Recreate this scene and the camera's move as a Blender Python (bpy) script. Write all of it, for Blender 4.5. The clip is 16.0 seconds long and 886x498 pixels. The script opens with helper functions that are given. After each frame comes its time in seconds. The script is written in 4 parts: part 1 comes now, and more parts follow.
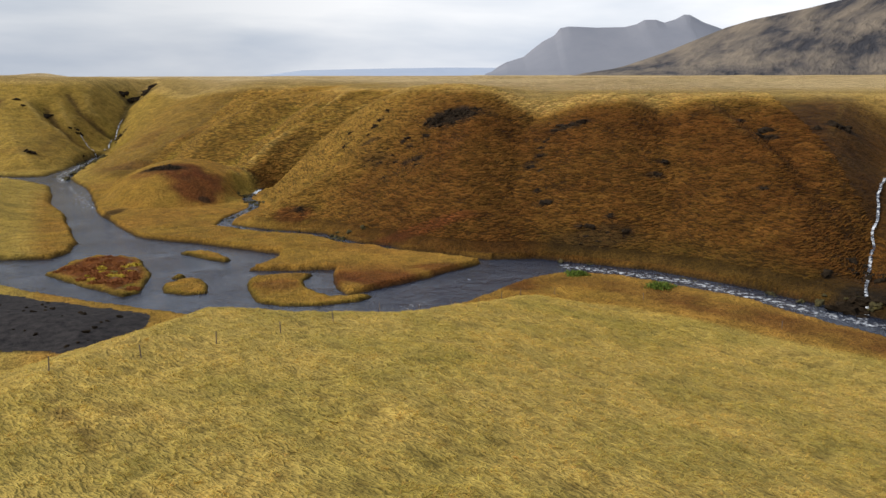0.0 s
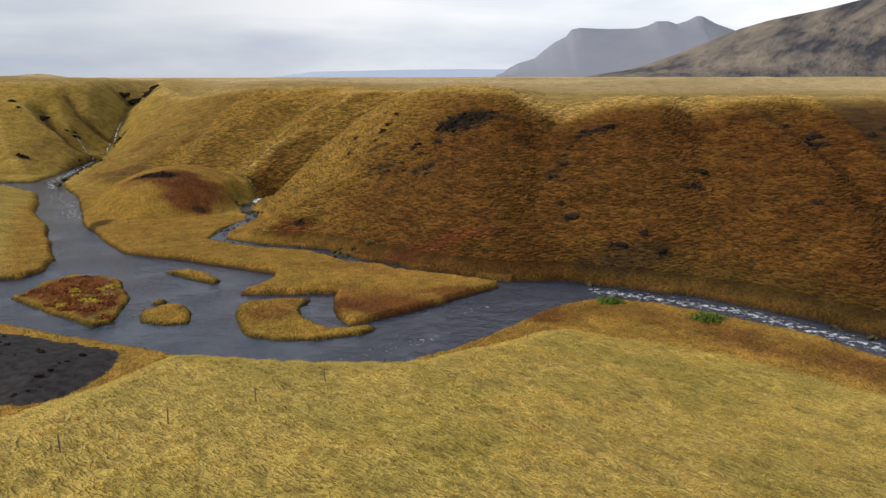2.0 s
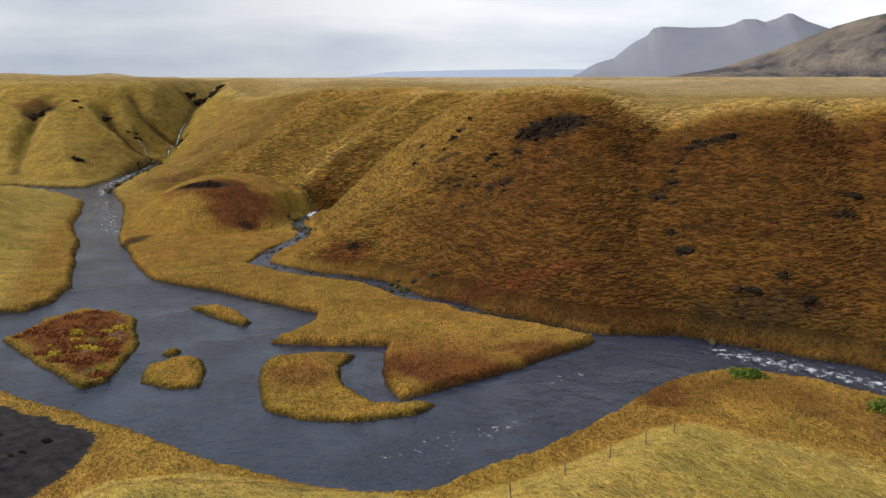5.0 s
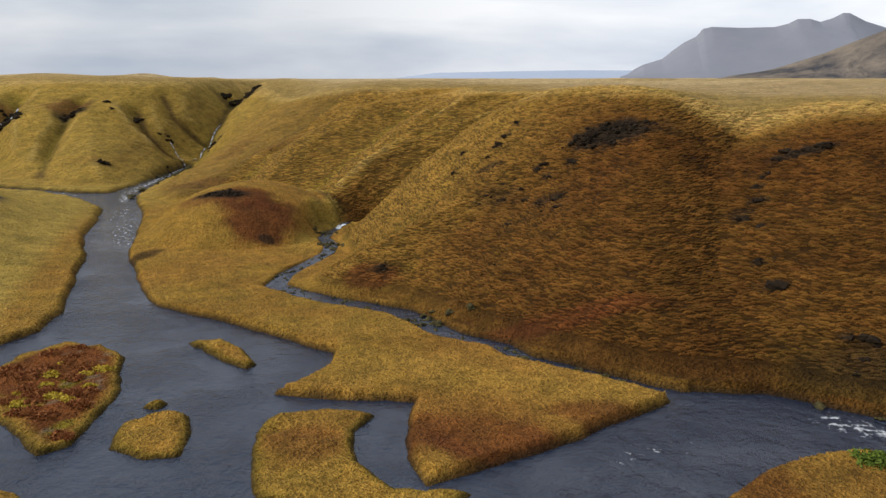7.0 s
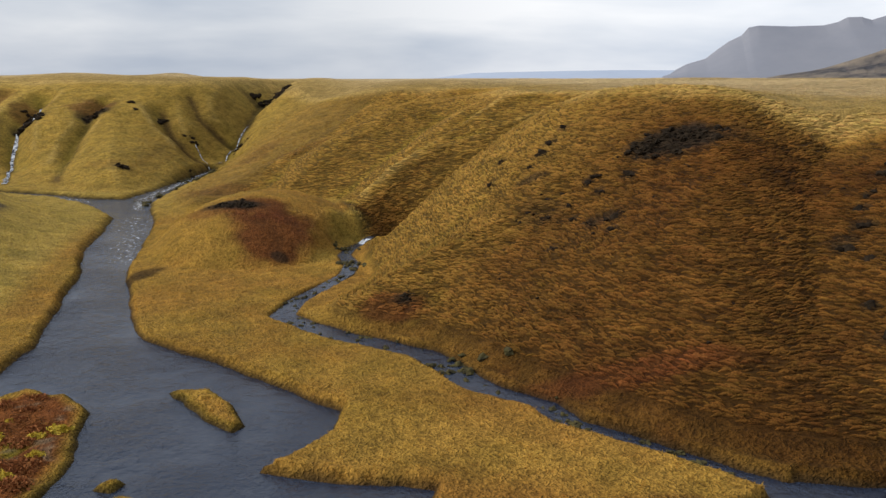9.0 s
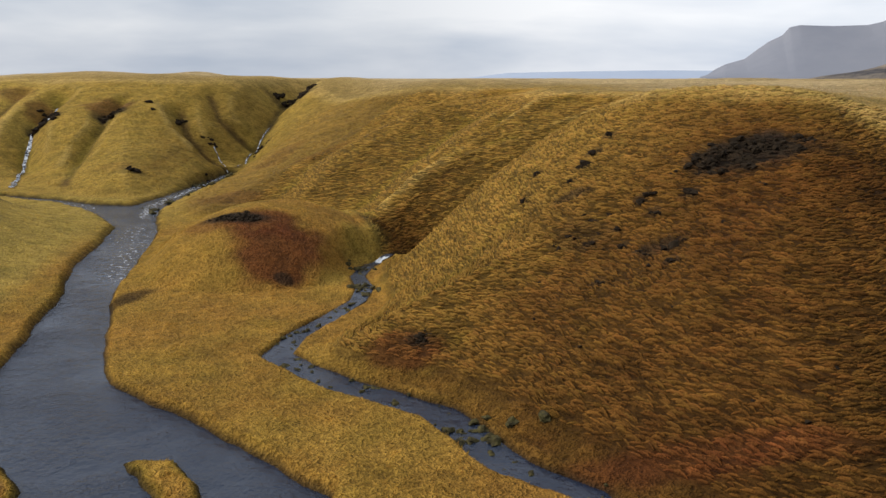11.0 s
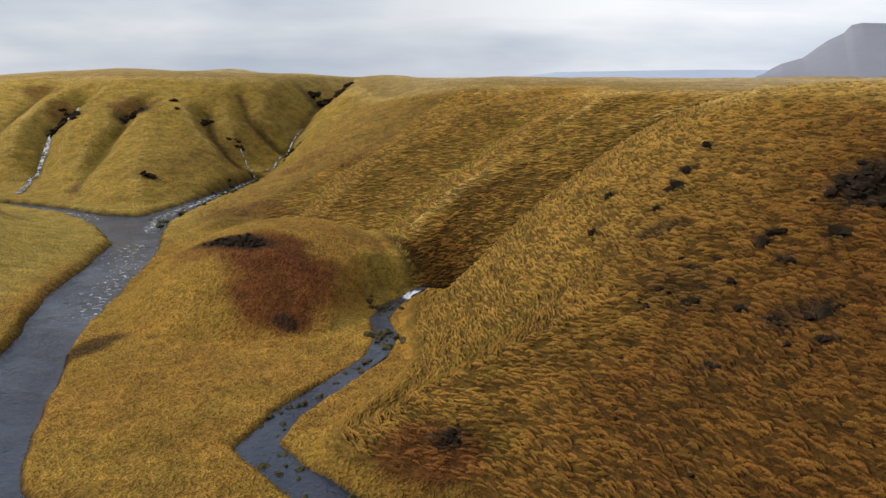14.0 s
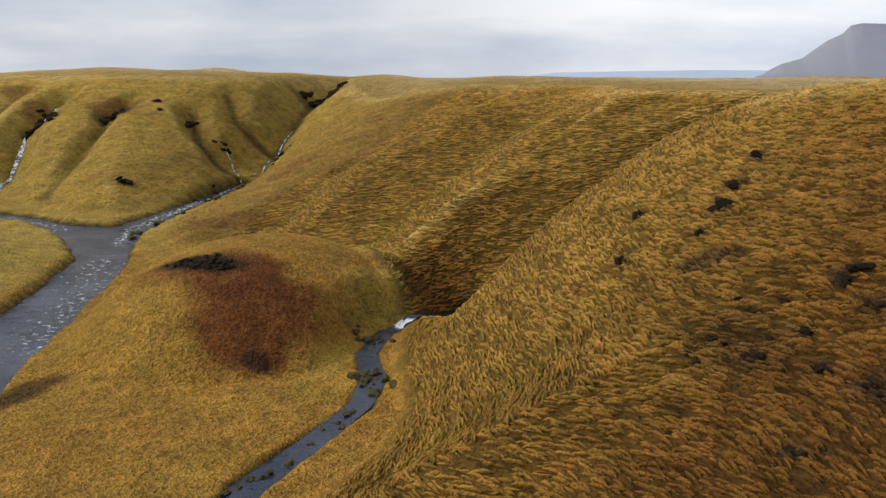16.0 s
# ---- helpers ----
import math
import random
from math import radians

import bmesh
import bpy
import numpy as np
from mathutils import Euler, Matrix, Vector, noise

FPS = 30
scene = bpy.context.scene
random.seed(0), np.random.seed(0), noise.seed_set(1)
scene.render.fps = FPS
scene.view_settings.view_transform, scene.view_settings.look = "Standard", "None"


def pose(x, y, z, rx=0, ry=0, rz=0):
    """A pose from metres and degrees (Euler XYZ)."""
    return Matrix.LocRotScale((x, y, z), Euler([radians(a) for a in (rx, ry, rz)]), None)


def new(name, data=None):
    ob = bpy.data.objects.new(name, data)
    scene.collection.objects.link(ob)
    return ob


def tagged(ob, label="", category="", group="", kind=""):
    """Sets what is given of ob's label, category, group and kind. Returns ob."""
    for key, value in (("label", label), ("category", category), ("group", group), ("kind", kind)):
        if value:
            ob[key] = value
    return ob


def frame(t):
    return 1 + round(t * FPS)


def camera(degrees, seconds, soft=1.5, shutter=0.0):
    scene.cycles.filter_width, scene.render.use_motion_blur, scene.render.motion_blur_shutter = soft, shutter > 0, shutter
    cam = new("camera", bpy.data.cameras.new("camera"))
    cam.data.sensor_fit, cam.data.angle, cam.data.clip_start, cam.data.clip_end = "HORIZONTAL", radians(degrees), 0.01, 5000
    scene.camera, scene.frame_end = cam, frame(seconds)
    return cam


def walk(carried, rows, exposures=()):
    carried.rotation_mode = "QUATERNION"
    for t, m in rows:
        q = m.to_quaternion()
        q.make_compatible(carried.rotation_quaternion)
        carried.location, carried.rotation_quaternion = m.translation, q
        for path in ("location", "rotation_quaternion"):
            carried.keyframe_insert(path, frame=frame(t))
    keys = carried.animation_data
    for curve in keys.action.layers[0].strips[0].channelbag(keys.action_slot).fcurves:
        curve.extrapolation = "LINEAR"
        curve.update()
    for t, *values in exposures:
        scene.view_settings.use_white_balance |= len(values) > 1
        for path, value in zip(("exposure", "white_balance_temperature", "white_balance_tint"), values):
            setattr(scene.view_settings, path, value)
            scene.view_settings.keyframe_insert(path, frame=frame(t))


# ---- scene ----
cam = camera(60.00, 16.0)
# seconds, place of the eye, heading, tilt, lean
PATH = [
    (0.0, 4.38, -1.25, 29.89, 4.01, 77.26, -0.16),
    (0.5, 4.03, 2.02, 29.78, 4.07, 77.30, -0.15),
    (1.0, 3.66, 5.39, 29.72, 4.14, 77.34, -0.16),
    (1.5, 3.19, 8.87, 29.70, 4.17, 77.37, -0.12),
    (2.0, 2.73, 12.51, 29.71, 4.75, 77.37, -0.10),
    (2.5, 2.35, 16.34, 29.67, 8.69, 77.37, -0.07),
    (3.0, 2.07, 20.22, 29.62, 10.15, 77.38, -0.06),
    (3.5, 1.57, 24.05, 29.57, 10.20, 77.38, -0.07),
    (4.0, 1.01, 27.84, 29.53, 10.24, 77.37, -0.08),
    (6.5, -2.16, 47.22, 29.25, 10.60, 77.45, -0.12),
    (7.0, -2.88, 51.21, 29.10, 13.53, 77.48, -0.05),
    (7.5, -3.54, 55.21, 28.97, 15.42, 77.51, 0.01),
    (8.0, -4.36, 59.08, 28.89, 15.46, 77.52, -0.05),
    (8.5, -5.26, 62.93, 28.86, 15.50, 77.51, -0.05),
    (9.0, -6.20, 66.83, 28.83, 16.39, 77.49, -0.09),
    (11.5, -10.67, 85.07, 28.65, 19.97, 77.47, 0.11),
    (12.0, -11.78, 88.74, 28.52, 21.58, 77.46, 0.11),
    (12.5, -12.97, 92.34, 28.38, 22.37, 77.47, 0.13),
    (13.0, -14.22, 95.90, 28.27, 22.34, 77.47, 0.15),
    (13.5, -15.50, 99.43, 28.18, 22.30, 77.46, 0.16),
    (14.0, -16.81, 102.98, 28.12, 22.28, 77.43, 0.13),
    (14.5, -18.08, 106.45, 28.06, 22.27, 77.40, 0.09),
    (15.0, -19.42, 109.73, 28.00, 22.22, 77.49, 0.09),
    (15.5, -20.56, 112.41, 27.90, 22.16, 77.47, 0.11),
    (16.0, -21.47, 114.63, 27.79, 22.17, 77.46, 0.15),
]
walk(cam, [(t, pose(x, y, z) @ pose(0, 0, 0, 0, 0, yaw) @ pose(0, 0, 0, tilt) @ pose(0, 0, 0, 0, 0, lean)) for t, x, y, z, yaw, tilt, lean in PATH])

# ---- light: an overcast sky, brightest towards the mountains ----
SUN_HEIGHT, SUN_TURN = 36.0, -72.0
world = bpy.data.worlds.new("sky")
scene.world = world
world.use_nodes = True
wn, wl = world.node_tree.nodes, world.node_tree.links
wn.clear()


def wnode(kind, **values):
    n = wn.new(kind)
    for key, value in values.items():
        n.inputs[key].default_value = value
    return n


sky = wn.new("ShaderNodeTexSky")
sky.sky_type, sky.sun_disc = "NISHITA", False
sky.sun_elevation, sky.sun_rotation = radians(SUN_HEIGHT), radians(180 - SUN_TURN)
sky.air_density, sky.dust_density = 1.0, 3.0
coords = wn.new("ShaderNodeTexCoord")
stretch = wnode("ShaderNodeMapping", Scale=(1.2, 1.2, 5.5))
clouds = wnode("ShaderNodeTexNoise", Scale=1.7, Detail=5.0, Roughness=0.5, Distortion=0.2)
wl.new(coords.outputs["Generated"], stretch.inputs["Vector"])
wl.new(stretch.outputs["Vector"], clouds.inputs["Vector"])
cloud_tone = wn.new("ShaderNodeValToRGB")
cloud_tone.color_ramp.elements[0].position, cloud_tone.color_ramp.elements[0].color = 0.36, (0.53, 0.59, 0.69, 1)
cloud_tone.color_ramp.elements[1].position, cloud_tone.color_ramp.elements[1].color = 0.62, (0.90, 0.91, 0.935, 1)
wl.new(clouds.outputs["Fac"], cloud_tone.inputs["Fac"])
# the cloud is thinnest, and brightest, over the far mountains
glow = wn.new("ShaderNodeVectorMath")
glow.operation = "DOT_PRODUCT"
wl.new(coords.outputs["Generated"], glow.inputs[0])
glow.inputs[1].default_value = (0.24, 0.95, 0.20)
thin_cloud = wn.new("ShaderNodeValToRGB")
thin_cloud.color_ramp.elements[0].position, thin_cloud.color_ramp.elements[0].color = 0.80, (1.05, 1.07, 1.10, 1)
thin_cloud.color_ramp.elements[1].position, thin_cloud.color_ramp.elements[1].color = 1.0, (1.58, 1.56, 1.54, 1)
wl.new(glow.outputs["Value"], thin_cloud.inputs["Fac"])
tone = wn.new("ShaderNodeMix")
tone.data_type, tone.blend_type = "RGBA", "MULTIPLY"
tone.inputs["Factor"].default_value = 1.0
wl.new(cloud_tone.outputs["Color"], tone.inputs["A"])
wl.new(thin_cloud.outputs["Color"], tone.inputs["B"])
sky_bg = wnode("ShaderNodeBackground", Strength=0.10)
cloud_bg = wnode("ShaderNodeBackground", Strength=0.9)
wl.new(sky.outputs["Color"], sky_bg.inputs["Color"])
wl.new(tone.outputs["Result"], cloud_bg.inputs["Color"])
cover = wnode("ShaderNodeMixShader", Fac=0.85)
wl.new(sky_bg.outputs["Background"], cover.inputs[1])
wl.new(cloud_bg.outputs["Background"], cover.inputs[2])
wout = wn.new("ShaderNodeOutputWorld")
wl.new(cover.outputs["Shader"], wout.inputs["Surface"])

sun = new("sun", bpy.data.lights.new("sun", "SUN"))
sun.data.energy, sun.data.angle, sun.data.color = 3.2, radians(25), (1.0, 0.93, 0.84)
sun.matrix_world = pose(0, 0, 200, 90 - SUN_HEIGHT, 0, SUN_TURN)
scene.view_settings.exposure = 0.0

# ---- the plan of the land ----
# the edge of the valley floor, and the edge of the high plain above its slopes
FLOOR = [(150, 30), (75, 70), (54, 93.5), (47.5, 101), (42, 107), (36, 113), (28.6, 118.5), (19, 122), (10, 125), (3, 125),
         (-5, 127), (-12, 131), (-17, 134), (-22, 137), (-27, 141), (-33, 144), (-42, 145), (-46, 147.5), (-47, 152), (-46, 160),
         (-47, 167), (-50, 172), (-54, 180), (-56, 187), (-60, 192), (-66, 197), (-74, 207), (-84, 213), (-96, 213), (-108, 209),
         (-116, 215), (-123, 225), (-129, 242), (-135, 262), (-144, 285), (-147, 284), (-141, 262), (-139, 243), (-139, 230),
         (-152, 229), (-168, 233), (-190, 245), (-230, 235), (-330, 120), (-330, -300), (150, -300)]
RIM = [(500, -150), (190, 50), (130, 122), (112, 165), (104, 190), (94, 182), (82, 184), (64, 180), (50, 176), (35, 174), (22, 180),
       (12, 179), (2, 186), (-8, 192), (-16, 195), (-19, 202), (-17, 212), (-11, 224), (-7, 238), (-12, 248), (-25, 253), (-36, 254), (-42, 258),
       (-48, 270), (-50, 306), (-56, 314), (-70, 310), (-90, 314), (-119, 316), (-141, 336), (-150, 356), (-162, 395),
       (-170, 395), (-170, 362), (-176, 326), (-188, 317), (-205, 318), (-250, 315), (-330, 285), (-480, 150), (-900, 0),
       (-6000, 0), (-6000, 6000), (6000, 6000), (6000, -150)]
# the river between its banks, from the far bend down past the bar to the rapids
RIVER = [(-175, 226), (-156, 225), (-143, 222.5), (-134, 223.5), (-136, 236), (-139, 247), (-143, 263), (-149, 284), (-146, 284), (-137.5, 262),
         (-132, 243), (-127, 230), (-122.5, 219), (-114, 208), (-104, 195), (-91, 173), (-84, 161), (-76, 152), (-68, 142), (-62.5, 136.5),
         (-51, 132.5), (-41, 128.5), (-33, 125), (-31.8, 119.5), (-34.5, 113), (-27.5, 113.6), (-21, 114.7), (-19.8, 109.5),
         (-18.6, 104), (-16, 100.4), (-11, 105), (-5, 111), (1, 119), (4, 123), (11, 124), (19, 121), (28.6, 117.5),
         (36, 112), (42, 106.4), (47.4, 100), (55, 92), (90, 60), (86, 54), (49, 86), (42, 94.6), (37, 101.5), (30, 107), (23, 111.5), (15, 113)]
RIVER_SOUTH = [(10, 110), (6, 105), (1, 97.5), (-3, 92), (-7, 88), (-10, 85), (-13.5, 84), (-18, 84), (-23, 85), (-29, 86.5), (-36, 89.5),
               (-43.5, 92), (-51, 94), (-60, 97.5), (-72, 104), (-100, 112), (-106, 119), (-86, 116), (-70, 119), (-69.6, 124), (-72, 131),
               (-79, 141.5), (-89, 157), (-102, 173), (-111, 189), (-119, 201), (-134, 212), (-148, 218.5), (-175, 222)]
ISLES = {
    "russet": [(-65.1, 109), (-65, 115.6), (-62.9, 121), (-58, 121), (-53.7, 118.5), (-48.8, 111), (-45.3, 100), (-47, 97.7), (-55.5, 102.5)],
    "slim": [(-50.5, 124.4), (-46.4, 125.9), (-42.5, 123.5), (-39, 120), (-39.5, 118.4), (-43, 119.8)],
    "small": [(-42.3, 99.8), (-44, 104), (-42, 108), (-39.5, 107.5), (-37.4, 104), (-35.9, 100), (-38.6, 98.8)],
    "dot": [(-45, 107.8), (-44, 109.6), (-42.6, 109.4), (-42.8, 107.9)],
    "hook": [(-30, 100), (-32.2, 105), (-31.6, 109), (-28, 111.2), (-23.3, 111.4), (-24, 107.5), (-22, 102.5), (-18, 99.6),
             (-12.3, 100.4), (-14, 97.4), (-19, 95), (-24.2, 94.6), (-28, 96.4)],
}
# the side stream: x, y, height of its water, half width
STREAM = [(-50.5, 199.5, 5.6, 0.3), (-52.8, 196.5, 4.6, 0.4), (-54.8, 192.5, 3.8, 0.6), (-57.2, 186, 2.8, 0.9), (-56, 179, 1.6, 1.1), (-52.2, 173.5, 1.0, 1.3),
          (-50.8, 168, 0.8, 1.1), (-51.0, 160, 0.7, 1.2), (-51.6, 153, 0.6, 1.5), (-50.6, 147.6, 0.5, 1.9), (-46, 145, 0.5, 1.9), (-41, 142.9, 0.4, 2.0),
          (-35.5, 141.5, 0.4, 2.0), (-30, 139.8, 0.35, 2.2), (-25.8, 136.6, 0.3, 2.2), (-21.5, 132.8, 0.2, 2.0), (-15.5, 130.8, 0.15, 1.7),
          (-12.5, 127.8, 0.1, 1.7), (-6, 125.2, 0.05, 1.5), (0, 123, 0.02, 1.4), (4, 121, 0.0, 1.4)]
# gullies in the slopes: depth, half width and their lines
GULLIES = [(8.5, 8.0, [(-57, 186), (-54, 194), (-49.5, 201), (-44.5, 206), (-38.5, 211), (-32, 217), (-25, 225), (-17, 234), (-11, 241)]),
           (2.6, 4.5, [(-63, 192), (-66, 201), (-64.5, 211), (-61.5, 217.5), (-59, 222.5), (-56, 228), (-52.5, 232), (-49, 238)]),
           (3.0, 8.0, [(-78, 207), (-75, 218), (-71.5, 226), (-67, 240), (-63, 258)]),
           (2.6, 9.0, [(-97, 212), (-95, 240), (-90, 268), (-84, 296)]),
           (1.8, 8.0, [(-112, 212), (-110, 240), (-106, 272), (-101, 300)]),
           (5.0, 6.0, [(51, 95), (55, 103), (60, 114), (67, 128), (76, 145), (90, 172)]),
           (1.8, 5.0, [(32, 126), (35, 136), (37, 146), (39.5, 157), (40, 170)]),
           (2.6, 7.0, [(8, 142), (8.6, 152), (9.2, 162), (12, 170), (16, 180)]),
           (1.6, 4.0, [(57, 128), (56.5, 140), (55.5, 152), (54, 162)]),
           (3.0, 3.0, [(-160, 229), (-166, 237), (-173, 248), (-183, 265), (-188, 276), (-193, 283), (-196, 294)]),
           (5.5, 4.8, [(-179, 232), (-186, 239), (-194, 249), (-203, 259), (-212, 270), (-219, 281), (-224, 296)]),
           (2.2, 3.0, [(-206, 240), (-226, 264), (-242, 298)]),
           (3.0, 3.5, [(-148, 283), (-153, 283), (-159, 284), (-165, 287), (-174, 296)]),
           (2.0, 3.5, [(-151, 303), (-157, 302), (-163, 302), (-172, 310)]),
           (5.5, 8.0, [(-146, 284), (-150, 300), (-154, 318), (-160, 338), (-168, 384)]),
           (2.0, 14.0, [(-153, 316), (-158, 334)])]
# spurs that stand out of the slopes
SPURS = [(3.2, 6.0, [(-61, 193), (-62, 203), (-58, 212), (-53.5, 221.5), (-48.5, 233), (-43, 241), (-37, 247)]), (2.0, 9.0, [(-88, 216), (-86, 240), (-79, 268), (-75, 296)]),
         (1.5, 8.0, [(-171, 232), (-187, 258), (-203, 284)]), (2.2, 9.0, [(-146, 268), (-160, 280), (-178, 290)]),
         (1.6, 4.0, [(53.5, 136), (51.5, 150), (50, 163)])]
# dark knobs of rock in the big slope: x, y, size
KNOBS = [(-16, 165.9, 0.5), (-14.4, 164, 0.6), (-11, 165, 0.7), (-12.2, 157.3, 0.5), (-22.8, 178.5, 0.7), (14.3, 156.8, 0.5), (13.4, 154.8, 0.5),
         (13, 151.9, 0.8), (10.6, 148.9, 0.5), (13.2, 137, 0.8), (11.9, 141.1, 0.45), (12.8, 146.9, 0.4), (18.6, 128.8, 0.5), (-30.3, 179.9, 0.5),
         (-23.6, 175.8, 0.6), (-21.3, 181.8, 0.5), (-30.6, 174, 0.45), (-24.9, 173.6, 0.4), (-15.2, 166.5, 0.5), (-18.1, 162.8, 0.35), (-17, 160.3, 0.45),
         (-15.1, 158.2, 0.4), (-12, 154.4, 0.45), (-20.7, 161.8, 0.4), (-18.5, 154.1, 0.45), (56.9, 154, 1.1), (53.6, 159.6, 0.7), (35, 144.2, 0.9),
         (65.6, 151.6, 0.7), (48.9, 130.4, 0.7), (24, 130.2, 0.6), (20.1, 128.4, 0.6), (26.2, 126.4, 0.6), (50.5, 105.3, 0.8)]
GRAVEL = [(-57, 93), (-48.6, 90.8), (-38.5, 87.4), (-36.5, 82), (-37.5, 76), (-40, 72.5), (-46, 73.5), (-55, 73), (-66, 78), (-76, 92), (-68, 97)]
MEADOW_FOOT = [(-70, 40), (-46, 60), (-37, 70), (-34, 80), (-26, 82.5), (-17, 82), (-9, 83), (-2, 90), (4, 97), (9, 99.5), (14, 97.5), (20, 95.5),
               (27, 92), (40, 83), (50, 75), (80, 48), (120, 20), (120, -300), (-70, -300)]


# ---- arithmetic of the land ----
def to_line(x, y, line, closed=False, track=False):
    """The distance to a line and, if asked, how far along it (in its points) the nearest place lies."""
    best, along = np.full(x.shape, 1e18), np.zeros(x.shape) if track else None
    pts = list(line) + ([line[0]] if closed else [])
    for i, (a, b) in enumerate(zip(pts, pts[1:])):
        dx, dy = b[0] - a[0], b[1] - a[1]
        px, py = x - a[0], y - a[1]
        k = np.clip((px * dx + py * dy) / (dx * dx + dy * dy), 0, 1)
        px -= k * dx
        py -= k * dy
        px *= px
        py *= py
        px += py
        if track:
            along = np.where(px < best, i + k, along)
        np.minimum(best, px, out=best)
    return np.sqrt(best), along


def inside(x, y, ring):
    odd = np.zeros(x.shape, bool)
    for a, b in zip(ring, ring[1:] + ring[:1]):
        if a[1] != b[1]:
            odd ^= ((a[1] > y) != (b[1] > y)) & (x < (b[0] - a[0]) * (y - a[1]) / (b[1] - a[1]) + a[0])
    return odd


def signed(x, y, ring):
    """The distance to a ring's edge, negative within it."""
    d = to_line(x, y, ring, True)[0]
    return np.where(inside(x, y, ring), -d, d)


def hashed(i, j, seed):
    n = (i * 374761393 + j * 668265263 + seed * 974711) & 0xFFFFFFFF
    n = ((n ^ (n >> 13)) * 1274126177) & 0xFFFFFFFF
    return ((n ^ (n >> 16)) & 0xFFFF) / 65535.0


def grain(x, y, size, seed=0):
    """Smooth noise of that grain, from -1 to 1."""
    u, v = x / size, y / size
    i, j = np.floor(u).astype(np.int64), np.floor(v).astype(np.int64)
    fu, fv = u - i, v - j
    fu, fv = fu * fu * (3 - 2 * fu), fv * fv * (3 - 2 * fv)
    top = hashed(i, j, seed) * (1 - fu) + hashed(i + 1, j, seed) * fu
    low = hashed(i, j + 1, seed) * (1 - fu) + hashed(i + 1, j + 1, seed) * fu
    return (top * (1 - fv) + low * fv) * 2 - 1


def layers(x, y, size, seed=0, n=4):
    total, weight = 0, 1.0
    for k in range(n):
        total = total + weight * grain(x + 17.3 * k, y - 9.1 * k, size / 2 ** k, seed + k)
        weight *= 0.5
    return total / 1.9


def treads(x, y, z, long, tall, seed=0):
    """Crests that run level round a slope: noise in space, flattened, and folded to sharp tops."""
    k = np.floor(z / tall).astype(np.int64)
    f = z / tall - k
    f = f * f * (3 - 2 * f)
    return grain(x, y, long, seed + 7 * k) * (1 - f) + grain(x, y, long, seed + 7 * k + 7) * f


def ease(a, b, v):
    k = np.clip((v - a) / (b - a), 0, 1)
    return k * k * (3 - 2 * k)


def least(a, b, soft):
    h = np.clip(0.5 + 0.5 * (b - a) / soft, 0, 1)
    return b * (1 - h) + a * h - soft * h * (1 - h)


STREAM_LINE = [p[:2] for p in STREAM]
RIVER_RING = RIVER + RIVER_SOUTH


def wobble(x, y):
    """Ragged banks: every edge by the water is bent by the same small noise."""
    return x + 0.5 * layers(x, y, 4.0, 31, 3), y + 0.5 * layers(x, y, 4.0, 41, 3)


